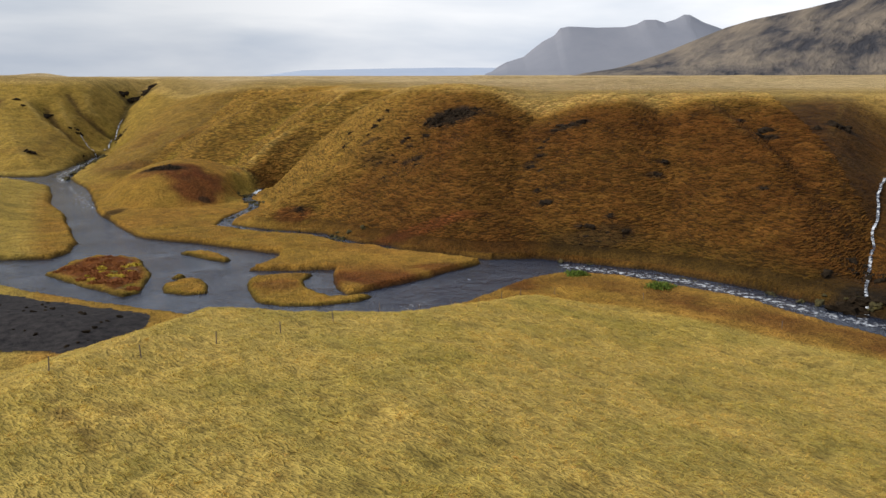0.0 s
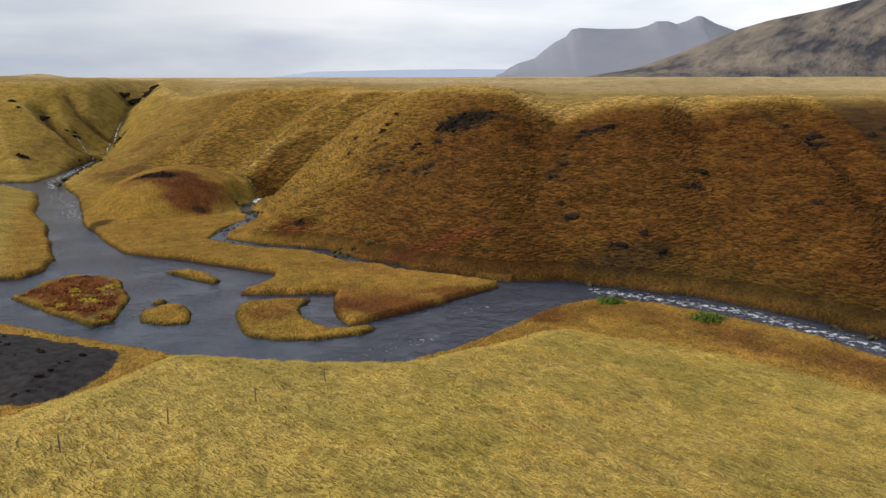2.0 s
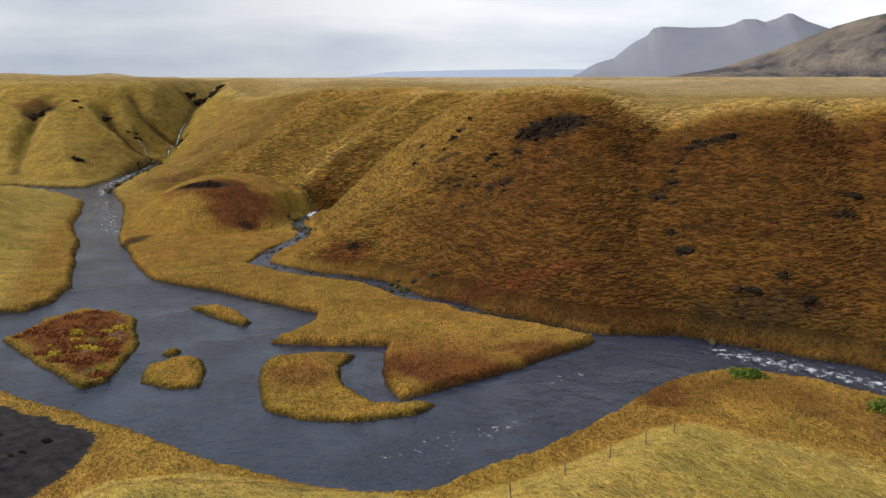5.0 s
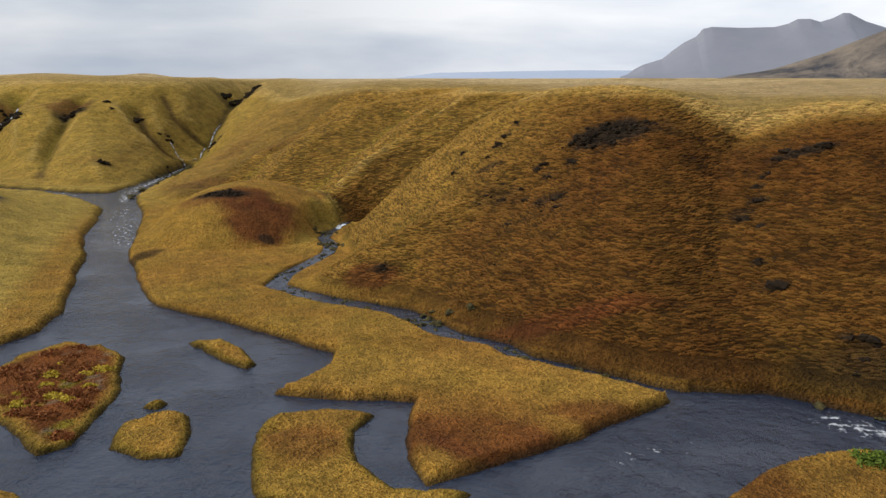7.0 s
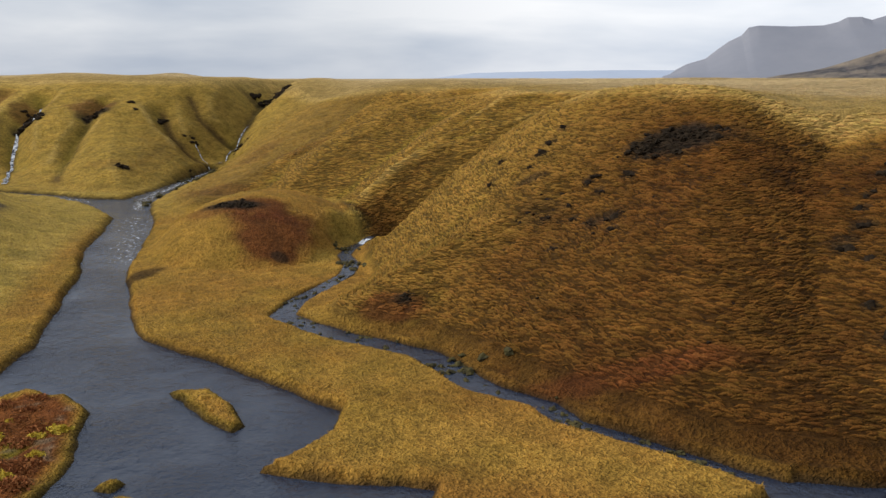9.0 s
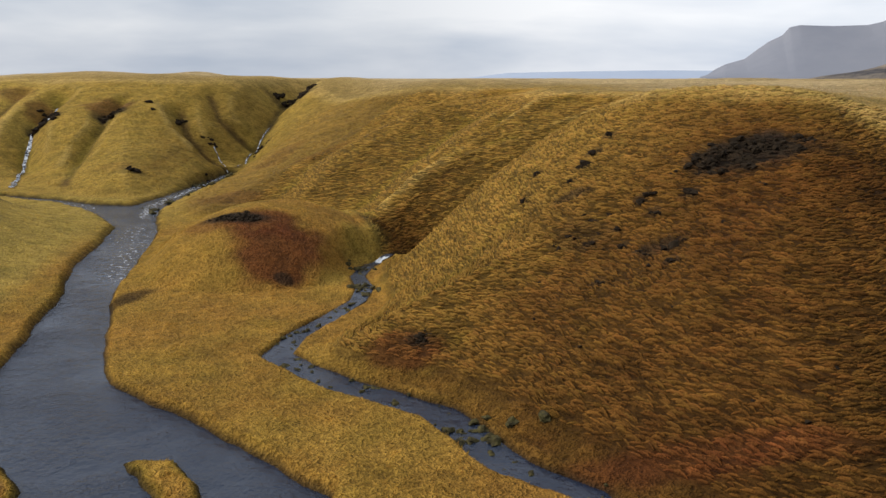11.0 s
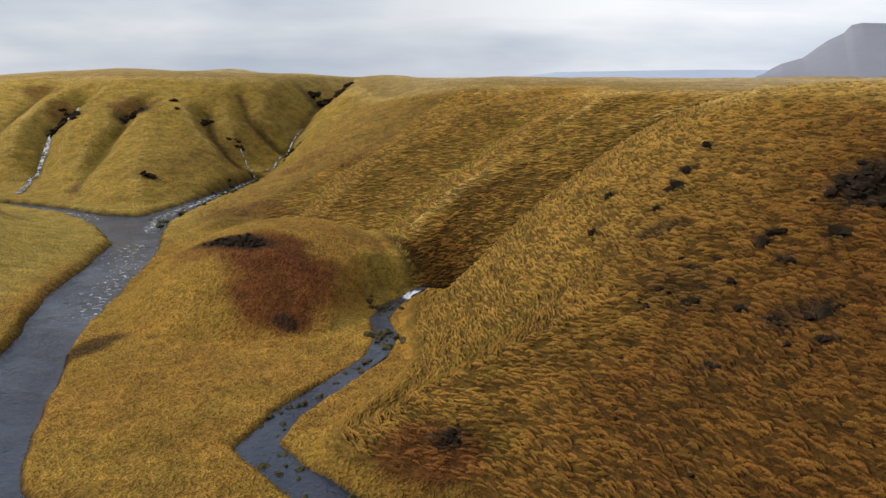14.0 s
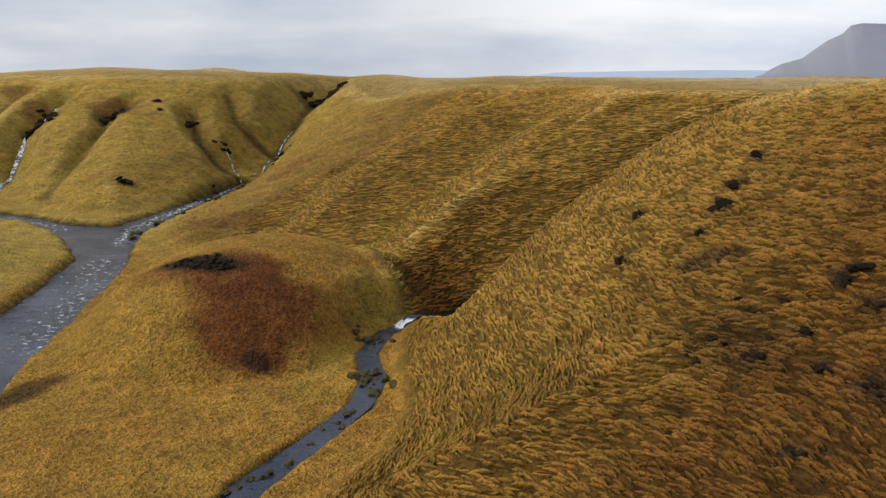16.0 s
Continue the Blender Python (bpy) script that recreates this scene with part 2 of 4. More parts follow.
def land(x, y):
    """The height of the ground at each place, and the zones that cover it."""
    bx, by = wobble(x, y)
    shore = signed(bx, by, RIVER_RING)                     # negative in the river
    isle = np.full(x.shape, 1e3)
    for ring in ISLES.values():
        isle = np.minimum(isle, signed(bx, by, ring))
    shore = np.maximum(shore, np.minimum(-isle, 50))
    brook, along = to_line(bx, by, STREAM_LINE, track=True)
    spots = np.arange(len(STREAM))
    brook_z = np.interp(along, spots, [p[2] for p in STREAM])
    brook_w = 0.80 * np.interp(along, spots, [p[3] for p in STREAM])

    low = brook - brook_w
    wx, wy = x + 2.0 * layers(x, y, 22, 5, 3), y + 2.0 * layers(x, y, 22, 6, 3)
    edge = signed(wx * 0.3 + x * 0.7, wy * 0.3 + y * 0.7, FLOOR)
    from_floor = np.maximum(edge, 0)
    from_rim = np.maximum(signed(wx, wy, RIM), 0)
    up = from_floor / (from_floor + from_rim + 1e-6)
    back = np.where(from_rim <= 0, to_line(wx, wy, RIM[:39])[0], 0)
    plain = 26.0 + 1.9 * (1 - np.exp(-back / 120)) + 1.7 * layers(x, y, 55, 11, 4) * ease(5, 70, back) + 1.3 * layers(x, y, 26, 17, 2) * ease(0, 25, back) * ease(900, 300, back) + 3.6 * np.exp(-((x + 225) / 110) ** 2 - ((y - 350) / 70) ** 2) + 3 * ease(150, 1500, back) * layers(x, y, 500, 15, 3)
    plain = plain + 2.2 * np.exp(-((x + 8) / 17) ** 2 - ((y - 186) / 16) ** 2) - 1.6 * np.exp(-((x - 13) / 8) ** 2 - ((y - 176) / 14) ** 2)
    for hx, hy, wide_x, wide_y, tall in ((-252, 345, 28, 20, 1.7), (-216, 365, 9, 12, 1.3), (-174, 420, 16, 16, 2.2), (-226, 420, 30, 20, 1.5), (-90, 350, 26, 20, 1.0), (-300, 345, 30, 25, 0.8)):
        plain = plain + tall * np.exp(-((x - hx) / wide_x) ** 2 - ((y - hy) / wide_y) ** 2)
    # the shelf beside the gorge
    plain = plain - 5.5 * np.exp(-((x + 130) / 22) ** 2 - ((y - 316) / 24) ** 2)
    slope = 1 - (1 - up) ** 1.35
    floor = 0.9 + 0.25 * layers(x, y, 14, 3, 3)
    z = floor + (plain - floor) * slope
    hill = ease(0.02, 0.12, up)
    held = ease(0.0, 0.22, up) * (1 - ease(0.86, 1.02, up))
    for depth, wide, line in GULLIES:
        d, _ = to_line(wx, wy, line)
        side = np.clip(1.08 - np.sqrt((d / (1.45 * wide)) ** 2 + 0.006), 0, 1)
        z = z - depth * side * (0.75 + 0.25 * side) * held
    for height, wide, line in SPURS:
        d, _ = to_line(wx, wy, line)
        z = z + height * np.exp(-1.6 * (np.sqrt((d / wide) ** 2 + 0.05) - 0.22)) * held * (1 - ease(0.62, 0.97, up))
    z = z + hill * (1 - ease(0.9, 1, up)) * 0.8 * layers(x, y, 16, 21, 3)
    # the rounded nose of the big hill, and the hollow below its brow
    nose = to_line(x, y, [(-44, 149), (-38, 160), (-32, 170)])[0]
    z = z - 0.9 * hill * np.exp(-(nose / 3.5) ** 2)
    z = z - 2.0 * hill * np.exp(-((x + 20) / 13) ** 2 - ((y - 160) / 8) ** 2)
    z = np.where(hill > 0, np.maximum(z, 0.5), z)

    # the round mound by the side stream
    r = np.sqrt(((x + 75) / 21) ** 2 + ((y - 188) / 24) ** 2)
    mound = np.clip(1 - r * r, 0, 1) ** 1.1 * ease(0, 7, shore) * ease(0.5, 5, low)
    z = z + 8.6 * mound * (1 - 0.6 * hill)
    # the low rise west of the river
    r = np.sqrt(((x + 145) / 58) ** 2 + ((y - 155) / 62) ** 2)
    z = z + 8.0 * np.clip(1 - r * r, 0, 1) ** 1.2 * (y < 228) * ease(0.0, 26.0, shore)
    r = np.sqrt(((x + 176) / 34) ** 2 + ((y - 197) / 20) ** 2)
    z = z + 6.0 * np.clip(1 - r * r, 0, 1) ** 1.2 * (y < 228) * ease(0.0, 16.0, shore)
    # the meadow hill on the near side
    within = np.maximum(-signed(wx, wy, MEADOW_FOOT), 0)
    hillside = np.maximum(16 - np.where(x > 0, 0.17, 0.05) * x - 0.13 * y - 0.35 * np.maximum(-23 - x, 0), 0.6) - 0.6
    meadow = least(np.minimum(hillside, 15), 0.55 * within, 2.0)
    z = z + np.maximum(meadow, 0)
    # the heap of dark gravel
    heap = -signed(bx, by, GRAVEL)
    gravel = ease(-0.3, 0.8, heap + 0.6 * layers(x, y, 2.5, 51, 3))
    z = z + np.clip(heap, 0, 9) * 0.16 * gravel

    # worn treads and tussocks: drawn out along the slopes, and with the wind on the meadow
    bend = 0.7 * layers(x, y, 7, 61, 2)
    on_slope = hill * (1 - ease(0.93, 1.0, up))
    on_meadow = ease(0.0, 3.0, within) * (1 - hill)
    lift = z + 0.45 * layers(x, y, 6.0, 68, 2)
    broken = 0.55 + 0.45 * ease(-0.5, 0.5, layers(x, y, 5.0, 69, 2))
    tread = (0.75 - 2.1 * np.abs(treads(x, y, lift, 2.4, 0.5, 64))) * broken + 0.55 * treads(x, y, lift, 1.3, 0.34, 640)
    base = z
    drawn_u, drawn_v = (0.83 * x - 0.56 * y) / 1.3 + bend, (0.56 * x + 0.83 * y) / 0.6 + bend
    sward = grain(drawn_u, drawn_v, 1.0, 65) + 0.5 * grain(drawn_u * 1.8, drawn_v * 1.9, 1.0, 66)
    flat = 0.9 * layers(x, y, 1.5, 71, 3)
    tuss = tread * on_slope + sward * on_meadow + flat * (1 - on_slope - on_meadow)
    z = z + 0.10 * tread * on_slope + 0.12 * (tuss - tread * on_slope) * (1 - 0.75 * gravel) + 0.04 * grain(x, y, 0.6, 75)

    z = np.where(isle < 2, np.minimum(z, 0.42 + 0.22 * grain(x, y, 2.0, 83) + 0.12 * grain(x, y, 0.8, 84)), z)
    # banks and beds
    bank = ease(-0.1, 0.55, shore)
    z = np.where(shore < 0.6, np.minimum(z, 0.55 + 0.2 * grain(bx, by, 1.5, 81)) * bank + (1 - bank) * (-0.12 - 0.5 * ease(0, 3, -shore)), z)
    cut = ease(-0.1, 0.6, low)
    z = np.where(low < 0.6, z * cut + (1 - cut) * (np.minimum(brook_z, z) - 0.18), z)
    zones = dict(base=base, tuss=tuss, within=within, shore=shore, isle=isle, brook=low, hill=hill, toe=ease(0.004, 0.05, up), edge=edge, up=up, mound=mound, gravel=gravel, meadow=ease(0.0, 3.0, within), back=back, from_floor=from_floor)
    return z, zones


# ---- materials ----
def material(name, rough=0.9):
    m = bpy.data.materials.new(name)
    m.use_nodes = True
    shader = m.node_tree.nodes["Principled BSDF"]
    shader.inputs["Roughness"].default_value = rough
    shader.inputs["Specular IOR Level"].default_value = 0.10
    return m, m.node_tree.nodes, m.node_tree.links, shader


def noise_node(nodes, links, size, detail=4.0, rough=0.55):
    geo = nodes.new("ShaderNodeNewGeometry")
    n = nodes.new("ShaderNodeTexNoise")
    n.inputs["Scale"].default_value, n.inputs["Detail"].default_value, n.inputs["Roughness"].default_value = 1.0 / size, detail, rough
    links.new(geo.outputs["Position"], n.inputs["Vector"])
    return n.outputs["Fac"]


def mixed(nodes, links, kind, fac, a, b):
    n = nodes.new("ShaderNodeMix")
    n.data_type, n.blend_type = "RGBA", kind
    for socket, value in ((n.inputs["Factor"], fac), (n.inputs["A"], a), (n.inputs["B"], b)):
        if isinstance(value, bpy.types.NodeSocket):
            links.new(value, socket)
        else:
            socket.default_value = value
    return n.outputs["Result"]


def ramp(nodes, links, fac, *stops):
    n = nodes.new("ShaderNodeValToRGB")
    while len(n.color_ramp.elements) < len(stops):
        n.color_ramp.elements.new(0.5)
    for e, (at, c) in zip(n.color_ramp.elements, stops):
        e.position, e.color = at, c if len(c) == 4 else (*c, 1)
    links.new(fac, n.inputs["Fac"])
    return n.outputs["Color"]


def bumped(nodes, links, shader, height, strength, distance):
    b = nodes.new("ShaderNodeBump")
    b.inputs["Strength"].default_value, b.inputs["Distance"].default_value = strength, distance
    links.new(height, b.inputs["Height"])
    links.new(b.outputs["Normal"], shader.inputs["Normal"])


def tinted_material(name, rough, spread, size, turn=0.0, depth=0.3):
    """A ground cover: its zone's own colour, combed into strands of the given size, with grain at two scales."""
    m, nodes, links, shader = material(name, rough)
    tint = nodes.new("ShaderNodeAttribute")
    tint.attribute_name = "cover"
    geo = nodes.new("ShaderNodeNewGeometry")
    comb = nodes.new("ShaderNodeMapping")
    comb.inputs["Rotation"].default_value = (0, 0, radians(turn))
    pack = nodes.new("ShaderNodeMapping")
    pack.inputs["Scale"].default_value = [1 / v for v in size]
    links.new(geo.outputs["Position"], comb.inputs["Vector"])
    links.new(comb.outputs["Vector"], pack.inputs["Vector"])
    def folded(scale, sharp):
        """Thin wavy crests: noise folded about its middle."""
        n = nodes.new("ShaderNodeTexNoise")
        for key, value in (("Scale", scale), ("Detail", 1.5), ("Roughness", 0.5), ("Distortion", 0.35)):
            n.inputs[key].default_value = value
        links.new(pack.outputs["Vector"], n.inputs["Vector"])
        out = n.outputs["Fac"]
        for operation, value in (("SUBTRACT", 0.5), ("ABSOLUTE", 0.0), ("MULTIPLY", -sharp), ("ADD", 1.0)):
            step = nodes.new("ShaderNodeMath")
            step.operation, step.inputs[1].default_value = operation, value
            links.new(out, step.inputs[0])
            out = step.outputs[0]
        step.use_clamp = True
        return out

    def scaled(a, k, b=None):
        step = nodes.new("ShaderNodeMath")
        step.operation, step.inputs[1].default_value, step.inputs[2].default_value = "MULTIPLY_ADD", k, 0.0
        links.new(a, step.inputs[0])
        if b is not None:
            links.new(b, step.inputs[2])
        return step.outputs[0]

    level = scaled(folded(1.0, 6.0), 0.6, scaled(folded(2.2, 6.0), 0.4))
    # gaps between the strands darkened: small shadows put into the colour
    straw = ramp(nodes, links, level, (0.10, (0.60, 0.56, 0.52)), (0.50, (0.94, 0.93, 0.91)), (0.95, (1.35, 1.33, 1.25)))
    fine = ramp(nodes, links, noise_node(nodes, links, 0.14, 4, 0.7), (0.28, (0.50, 0.48, 0.45)), (0.72, (1.46, 1.44, 1.38)))
    wide = ramp(nodes, links, noise_node(nodes, links, 5.0, 5, 0.6), (0.3, (0.75, 0.78, 0.7)), (0.7, (1.22, 1.18, 1.15)))
    colour = mixed(nodes, links, "MULTIPLY", spread, tint.outputs["Color"], straw)
    colour = mixed(nodes, links, "MULTIPLY", spread, colour, fine)
    colour = mixed(nodes, links, "MULTIPLY", 0.8, colour, wide)
    links.new(colour, shader.inputs["Base Color"])
    bumped(nodes, links, shader, level, 1.0, depth)
    return m


GROUND = tinted_material("turf", 0.95, 0.9, (1.6, 1.6, 0.34), 0.0, 0.22)
MEADOW = tinted_material("meadow_turf", 0.95, 0.6, (1.2, 0.55, 0.9), 34.0, 0.2)
GRASS = tinted_material("grass_blades", 0.85, 0.5, (1.6, 1.6, 0.34), 0.0, 0.0)
FLAT = tinted_material("flat_turf", 0.95, 0.9, (0.65, 0.65, 0.65), 0.0, 0.26)
STRAW = tinted_material("meadow_blades", 0.85, 0.4, (1.4, 0.6, 0.9), 34.0, 0.0)
TUSSOCK = tinted_material("tussock", 0.95, 0.5, (0.35, 0.35, 0.35), 0.0, 0.10)
for blades_of in (GRASS, STRAW):
    nodes, links = blades_of.node_tree.nodes, blades_of.node_tree.links
    thin, both, blade = nodes.new("ShaderNodeBsdfTranslucent"), nodes.new("ShaderNodeMixShader"), nodes["Principled BSDF"]
    both.inputs["Fac"].default_value = 0.45
    links.new(blade.inputs["Base Color"].links[0].from_socket, thin.inputs["Color"])
    links.new(blade.outputs["BSDF"], both.inputs[1])
    links.new(thin.outputs["BSDF"], both.inputs[2])
    links.new(both.outputs["Shader"], nodes["Material Output"].inputs["Surface"])

WATER, nodes, links, shader = material("river_water", 0.07)
shader.inputs["Base Color"].default_value = (0.012, 0.016, 0.022, 1)
shader.inputs["Specular IOR Level"].default_value = 0.5
shader.inputs["Specular Tint"].default_value = (0.93, 0.96, 1.0, 1)
ripple = nodes.new("ShaderNodeMath")
ripple.operation = "MULTIPLY_ADD"
ripple.inputs[1].default_value = 1.6
links.new(noise_node(nodes, links, 1.5, 2, 0.5), ripple.inputs[0])
links.new(noise_node(nodes, links, 0.42, 3, 0.65), ripple.inputs[2])
calm = nodes.new("ShaderNodeMath")
calm.operation = "MULTIPLY"
links.new(ripple.outputs[0], calm.inputs[0])
links.new(ramp(nodes, links, noise_node(nodes, links, 9.0, 3, 0.6), (0.36, (0.4, 0.4, 0.4)), (0.62, (1, 1, 1))), calm.inputs[1])
bumped(nodes, links, shader, calm.outputs[0], 1.0, 0.17)
foam = nodes.new("ShaderNodeAttribute")
foam.attribute_name = "cover"
lather = nodes.new("ShaderNodeMath")
lather.operation = "MULTIPLY_ADD"
links.new(noise_node(nodes, links, 0.9, 6, 0.7), lather.inputs[0])
lather.inputs[1].default_value = 1.0
less = nodes.new("ShaderNodeMath")
less.operation = "MULTIPLY"
less.inputs[1].default_value = 0.42
links.new(foam.outputs["Fac"], less.inputs[0])
links.new(less.outputs[0], lather.inputs[2])
white = ramp(nodes, links, lather.outputs[0], (0.74, (0, 0, 0)), (0.90, (1, 1, 1)))
links.new(mixed(nodes, links, "MIX", white, (0.013, 0.020, 0.038, 1), (0.72, 0.75, 0.78, 1)), shader.inputs["Base Color"])
links.new(mixed(nodes, links, "MIX", white, (0.11, 0.11, 0.11, 1), (0.6, 0.6, 0.6, 1)), shader.inputs["Roughness"])


def plain_material(name, a, b, size, rough=0.9, bump=0.5, depth=0.1):
    m, nodes, links, shader = material(name, rough)
    links.new(ramp(nodes, links, noise_node(nodes, links, size, 7, 0.62), (0.3, a), (0.7, b)), shader.inputs["Base Color"])
    bumped(nodes, links, shader, noise_node(nodes, links, size * 0.4, 6, 0.7), bump, depth)
    return m


ROCK = plain_material("dark_basalt", (0.010, 0.0075, 0.005), (0.034, 0.024, 0.015), 0.8, 1.0, 0.8, 0.2)
ROCK.node_tree.nodes["Principled BSDF"].inputs["Specular IOR Level"].default_value = 0.05
GRIT = plain_material("black_gravel", (0.012, 0.0115, 0.013), (0.048, 0.043, 0.042), 0.9, 0.95, 1.0, 0.12)
WOOD = plain_material("weathered_wood", (0.09, 0.07, 0.055), (0.20, 0.16, 0.13), 0.1)
# the haze of distance is put into these two blue-grey base colours
HAZED_ROCK = plain_material("far_mountain", (0.190, 0.205, 0.245), (0.225, 0.236, 0.272), 260, 1.0, 0.15, 30)
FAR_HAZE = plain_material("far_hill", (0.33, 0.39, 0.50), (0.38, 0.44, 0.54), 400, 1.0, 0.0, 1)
FELL, nodes, links, shader = material("fell_side", 1.0)
geo, lean_over, drawn = nodes.new("ShaderNodeNewGeometry"), nodes.new("ShaderNodeMapping"), nodes.new("ShaderNodeMapping")
lean_over.inputs["Rotation"].default_value, drawn.inputs["Scale"].default_value = (0, radians(28), 0), (1 / 190, 1 / 190, 1 / 26)
bands = nodes.new("ShaderNodeTexNoise")
bands.inputs["Scale"].default_value, bands.inputs["Detail"].default_value, bands.inputs["Roughness"].default_value = 1.0, 6.0, 0.6
links.new(geo.outputs["Position"], lean_over.inputs["Vector"])
links.new(lean_over.outputs["Vector"], drawn.inputs["Vector"])
links.new(drawn.outputs["Vector"], bands.inputs["Vector"])
links.new(ramp(nodes, links, bands.outputs["Fac"], (0.38, (0.045, 0.045, 0.052)), (0.47, (0.110, 0.096, 0.086)), (0.64, (0.205, 0.170, 0.132))), shader.inputs["Base Color"])
bumped(nodes, links, shader, bands.outputs["Fac"], 1.0, 40)


# ---- the ground: one sheet to the horizon ----
def colours(x, y, z, q, east):
    """The cover's own colour in each place."""
    def blend(c, k, new_c):
        return c + (np.asarray(new_c) - c) * np.clip(k, 0, 1)[:, None]

    patch = ease(-0.4, 0.5, layers(x, y, 18, 101, 4))
    blot = ease(-0.3, 0.4, layers(x, y, 7, 103, 4))
    fleck = ease(-0.3, 0.5, layers(x, y, 2.0, 105, 3))
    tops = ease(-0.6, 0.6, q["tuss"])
    c = np.tile((0.455, 0.276, 0.056), (len(x), 1))
    c = blend(c, patch * 0.6, (0.351, 0.232, 0.042))
    c = blend(c, blot * 0.35, (0.362, 0.176, 0.039))
    c = blend(c, ease(-98, -122, x) * 0.85, (0.450, 0.325, 0.075))
    # the meadow: straw and green
    c = blend(c, q["meadow"], (0.520, 0.385, 0.096))
    c = blend(c, q["meadow"] * blot * 0.55, (0.355, 0.300, 0.060))
    c = blend(c, q["meadow"] * (1 - patch) * 0.3, (0.520, 0.395, 0.130))
    # the slopes: olive in the west, heath-brown on the big hill
    on_slope = q["toe"] * (1 - ease(0.80, 0.97, q["up"]))
    c = blend(c, on_slope * 0.9, (0.290, 0.182, 0.040))
    c = blend(c, on_slope * ease(-120, -150, x) * 0.7, (0.400, 0.285, 0.058))
    # heath brown, with shade put in, on the big hill and east faces
    heath = ease(-52, -12, x - 0.6 * (y - 150)) * ease(225, 185, y)
    aspect = ease(0.05, 0.5, east)
    on_heath = ease(-3.2, 0.3, q["edge"]) * (1 - ease(0.70, 0.97, q["up"] + 0.06 * layers(x, y, 9, 119, 3))) * heath
    brown = np.maximum(on_heath * (0.84 + 0.16 * patch), on_slope * aspect * 0.75 * ease(-190, -110, x) * ease(-36, -46, x))
    c = blend(c, brown * 0.90, (0.108, 0.042, 0.0085))
    c = blend(c, brown * blot * 0.5, (0.066, 0.027, 0.007))
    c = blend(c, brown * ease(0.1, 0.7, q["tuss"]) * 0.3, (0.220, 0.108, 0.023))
    c = blend(c, on_heath * (1 - fleck) * (1 - patch) * 0.35, (0.190, 0.105, 0.021))
    c = blend(c, on_heath * ease(-30, 0, x) * 0.35, (0.072, 0.029, 0.007))
    west = ease(0, 6, -(x + 70 + 0.6 * (y - 119))) * (1 - q["toe"]) * (y < 226) * (q["shore"] > 0)
    c = blend(c, west * 0.9, (0.460, 0.345, 0.085))
    # green along the foot of the rapids
    foot = ease(8, 16, x) * ease(9, 2, q["from_floor"]) * (q["from_floor"] > 0)
    c = blend(c, foot * 0.45, (0.080, 0.062, 0.013))
    # the far gullies are coloured dark brown along their bottoms
    for _, wide, line in GULLIES[9:]:
        d = to_line(x, y, line)[0] + 0.8 * layers(x, y, 5, 115, 2)
        c = blend(c, ease(1.9, 0.5, d) * q["toe"] * 0.8, (0.075, 0.045, 0.018))
    # paler on sharp brows: dry straw, and caught light put into the colour
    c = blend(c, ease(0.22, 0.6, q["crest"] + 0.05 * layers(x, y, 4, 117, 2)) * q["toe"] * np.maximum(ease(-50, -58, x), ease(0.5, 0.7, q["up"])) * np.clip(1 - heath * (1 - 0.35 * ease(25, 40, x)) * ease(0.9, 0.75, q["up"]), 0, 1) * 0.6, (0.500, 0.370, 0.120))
    # fresh green in the hollows of the western slopes
    c = blend(c, ease(-0.05, -0.35, q["crest"]) * on_slope * ease(0.3, 0.0, east) * ease(-20, -36, x) * 0.4, (0.260, 0.215, 0.030))
    # pale straw along the brows and over the plain
    c = blend(c, ease(0.83, 0.96, q["up"] + 0.05 * layers(x, y, 12, 109, 3)), (0.420, 0.300, 0.100))
    c = blend(c, ease(0.0, 40, q["back"]) * 0.85, (0.560, 0.440, 0.245))
    c = blend(c, ease(20, 200, q["back"]) * ease(-0.1, 0.5, layers(x, y, 90, 107, 3)) * 0.55, (0.300, 0.215, 0.075))

    ragged = 0.35 * layers(x, y, 3.5, 111, 3)

    def spot(cx, cy, rx, ry, soft=0.55):
        k = np.zeros(len(x))
        at = np.flatnonzero((np.abs(x - cx) < 2 * rx) & (np.abs(y - cy) < 2 * ry))
        k[at] = ease(1.1, soft, np.sqrt(((x[at] - cx) / rx) ** 2 + ((y[at] - cy) / ry) ** 2) + ragged[at])
        return k

    # russet patches of low shrubs
    for cx, cy, rx, ry, k in ((-66, 175, 8, 8, 0.85), (-72, 180, 8, 5, 0.8), (-79, 178, 7, 3, 0.5), (-12, 108, 9, 5, 0.9), (-18, 107, 4, 5, 0.8), (-3, 114, 7, 3.5, 0.7),
                              (-36, 147.5, 4.5, 2.3, 0.6), (-27, 104, 4, 5, 0.55), (-8, 133, 10, 2.0, 0.5)):
        c = blend(c, spot(cx, cy, rx, ry) * k, (0.150, 0.044, 0.017))
    # heath among the crags of the far hill, and along the feet of the ridges
    for cx, cy, rx, ry, k in ((-196, 288, 11, 7, 0.8), (-222, 288, 9, 8, 0.7), (-244, 296, 9, 6, 0.6), (-106, 222, 12, 5, 0.6), (-118, 262, 5, 14, 0.4), (-155, 244, 9, 4, 0.3), (-98, 250, 8, 12, 0.35)):
        c = blend(c, spot(cx, cy, rx, ry) * k, (0.165, 0.078, 0.022))
    for cx, cy, rx, ry, k in ((-14, 112, 13, 8, 0.55), (-24, 128, 12, 5, 0.3), (-40, 136, 10, 4, 0.3), (-55, 146, 8, 6, 0.25), (-66, 160, 10, 6, 0.3)):
        c = blend(c, spot(cx, cy, rx, ry, 0.2) * k, (0.300, 0.135, 0.030))
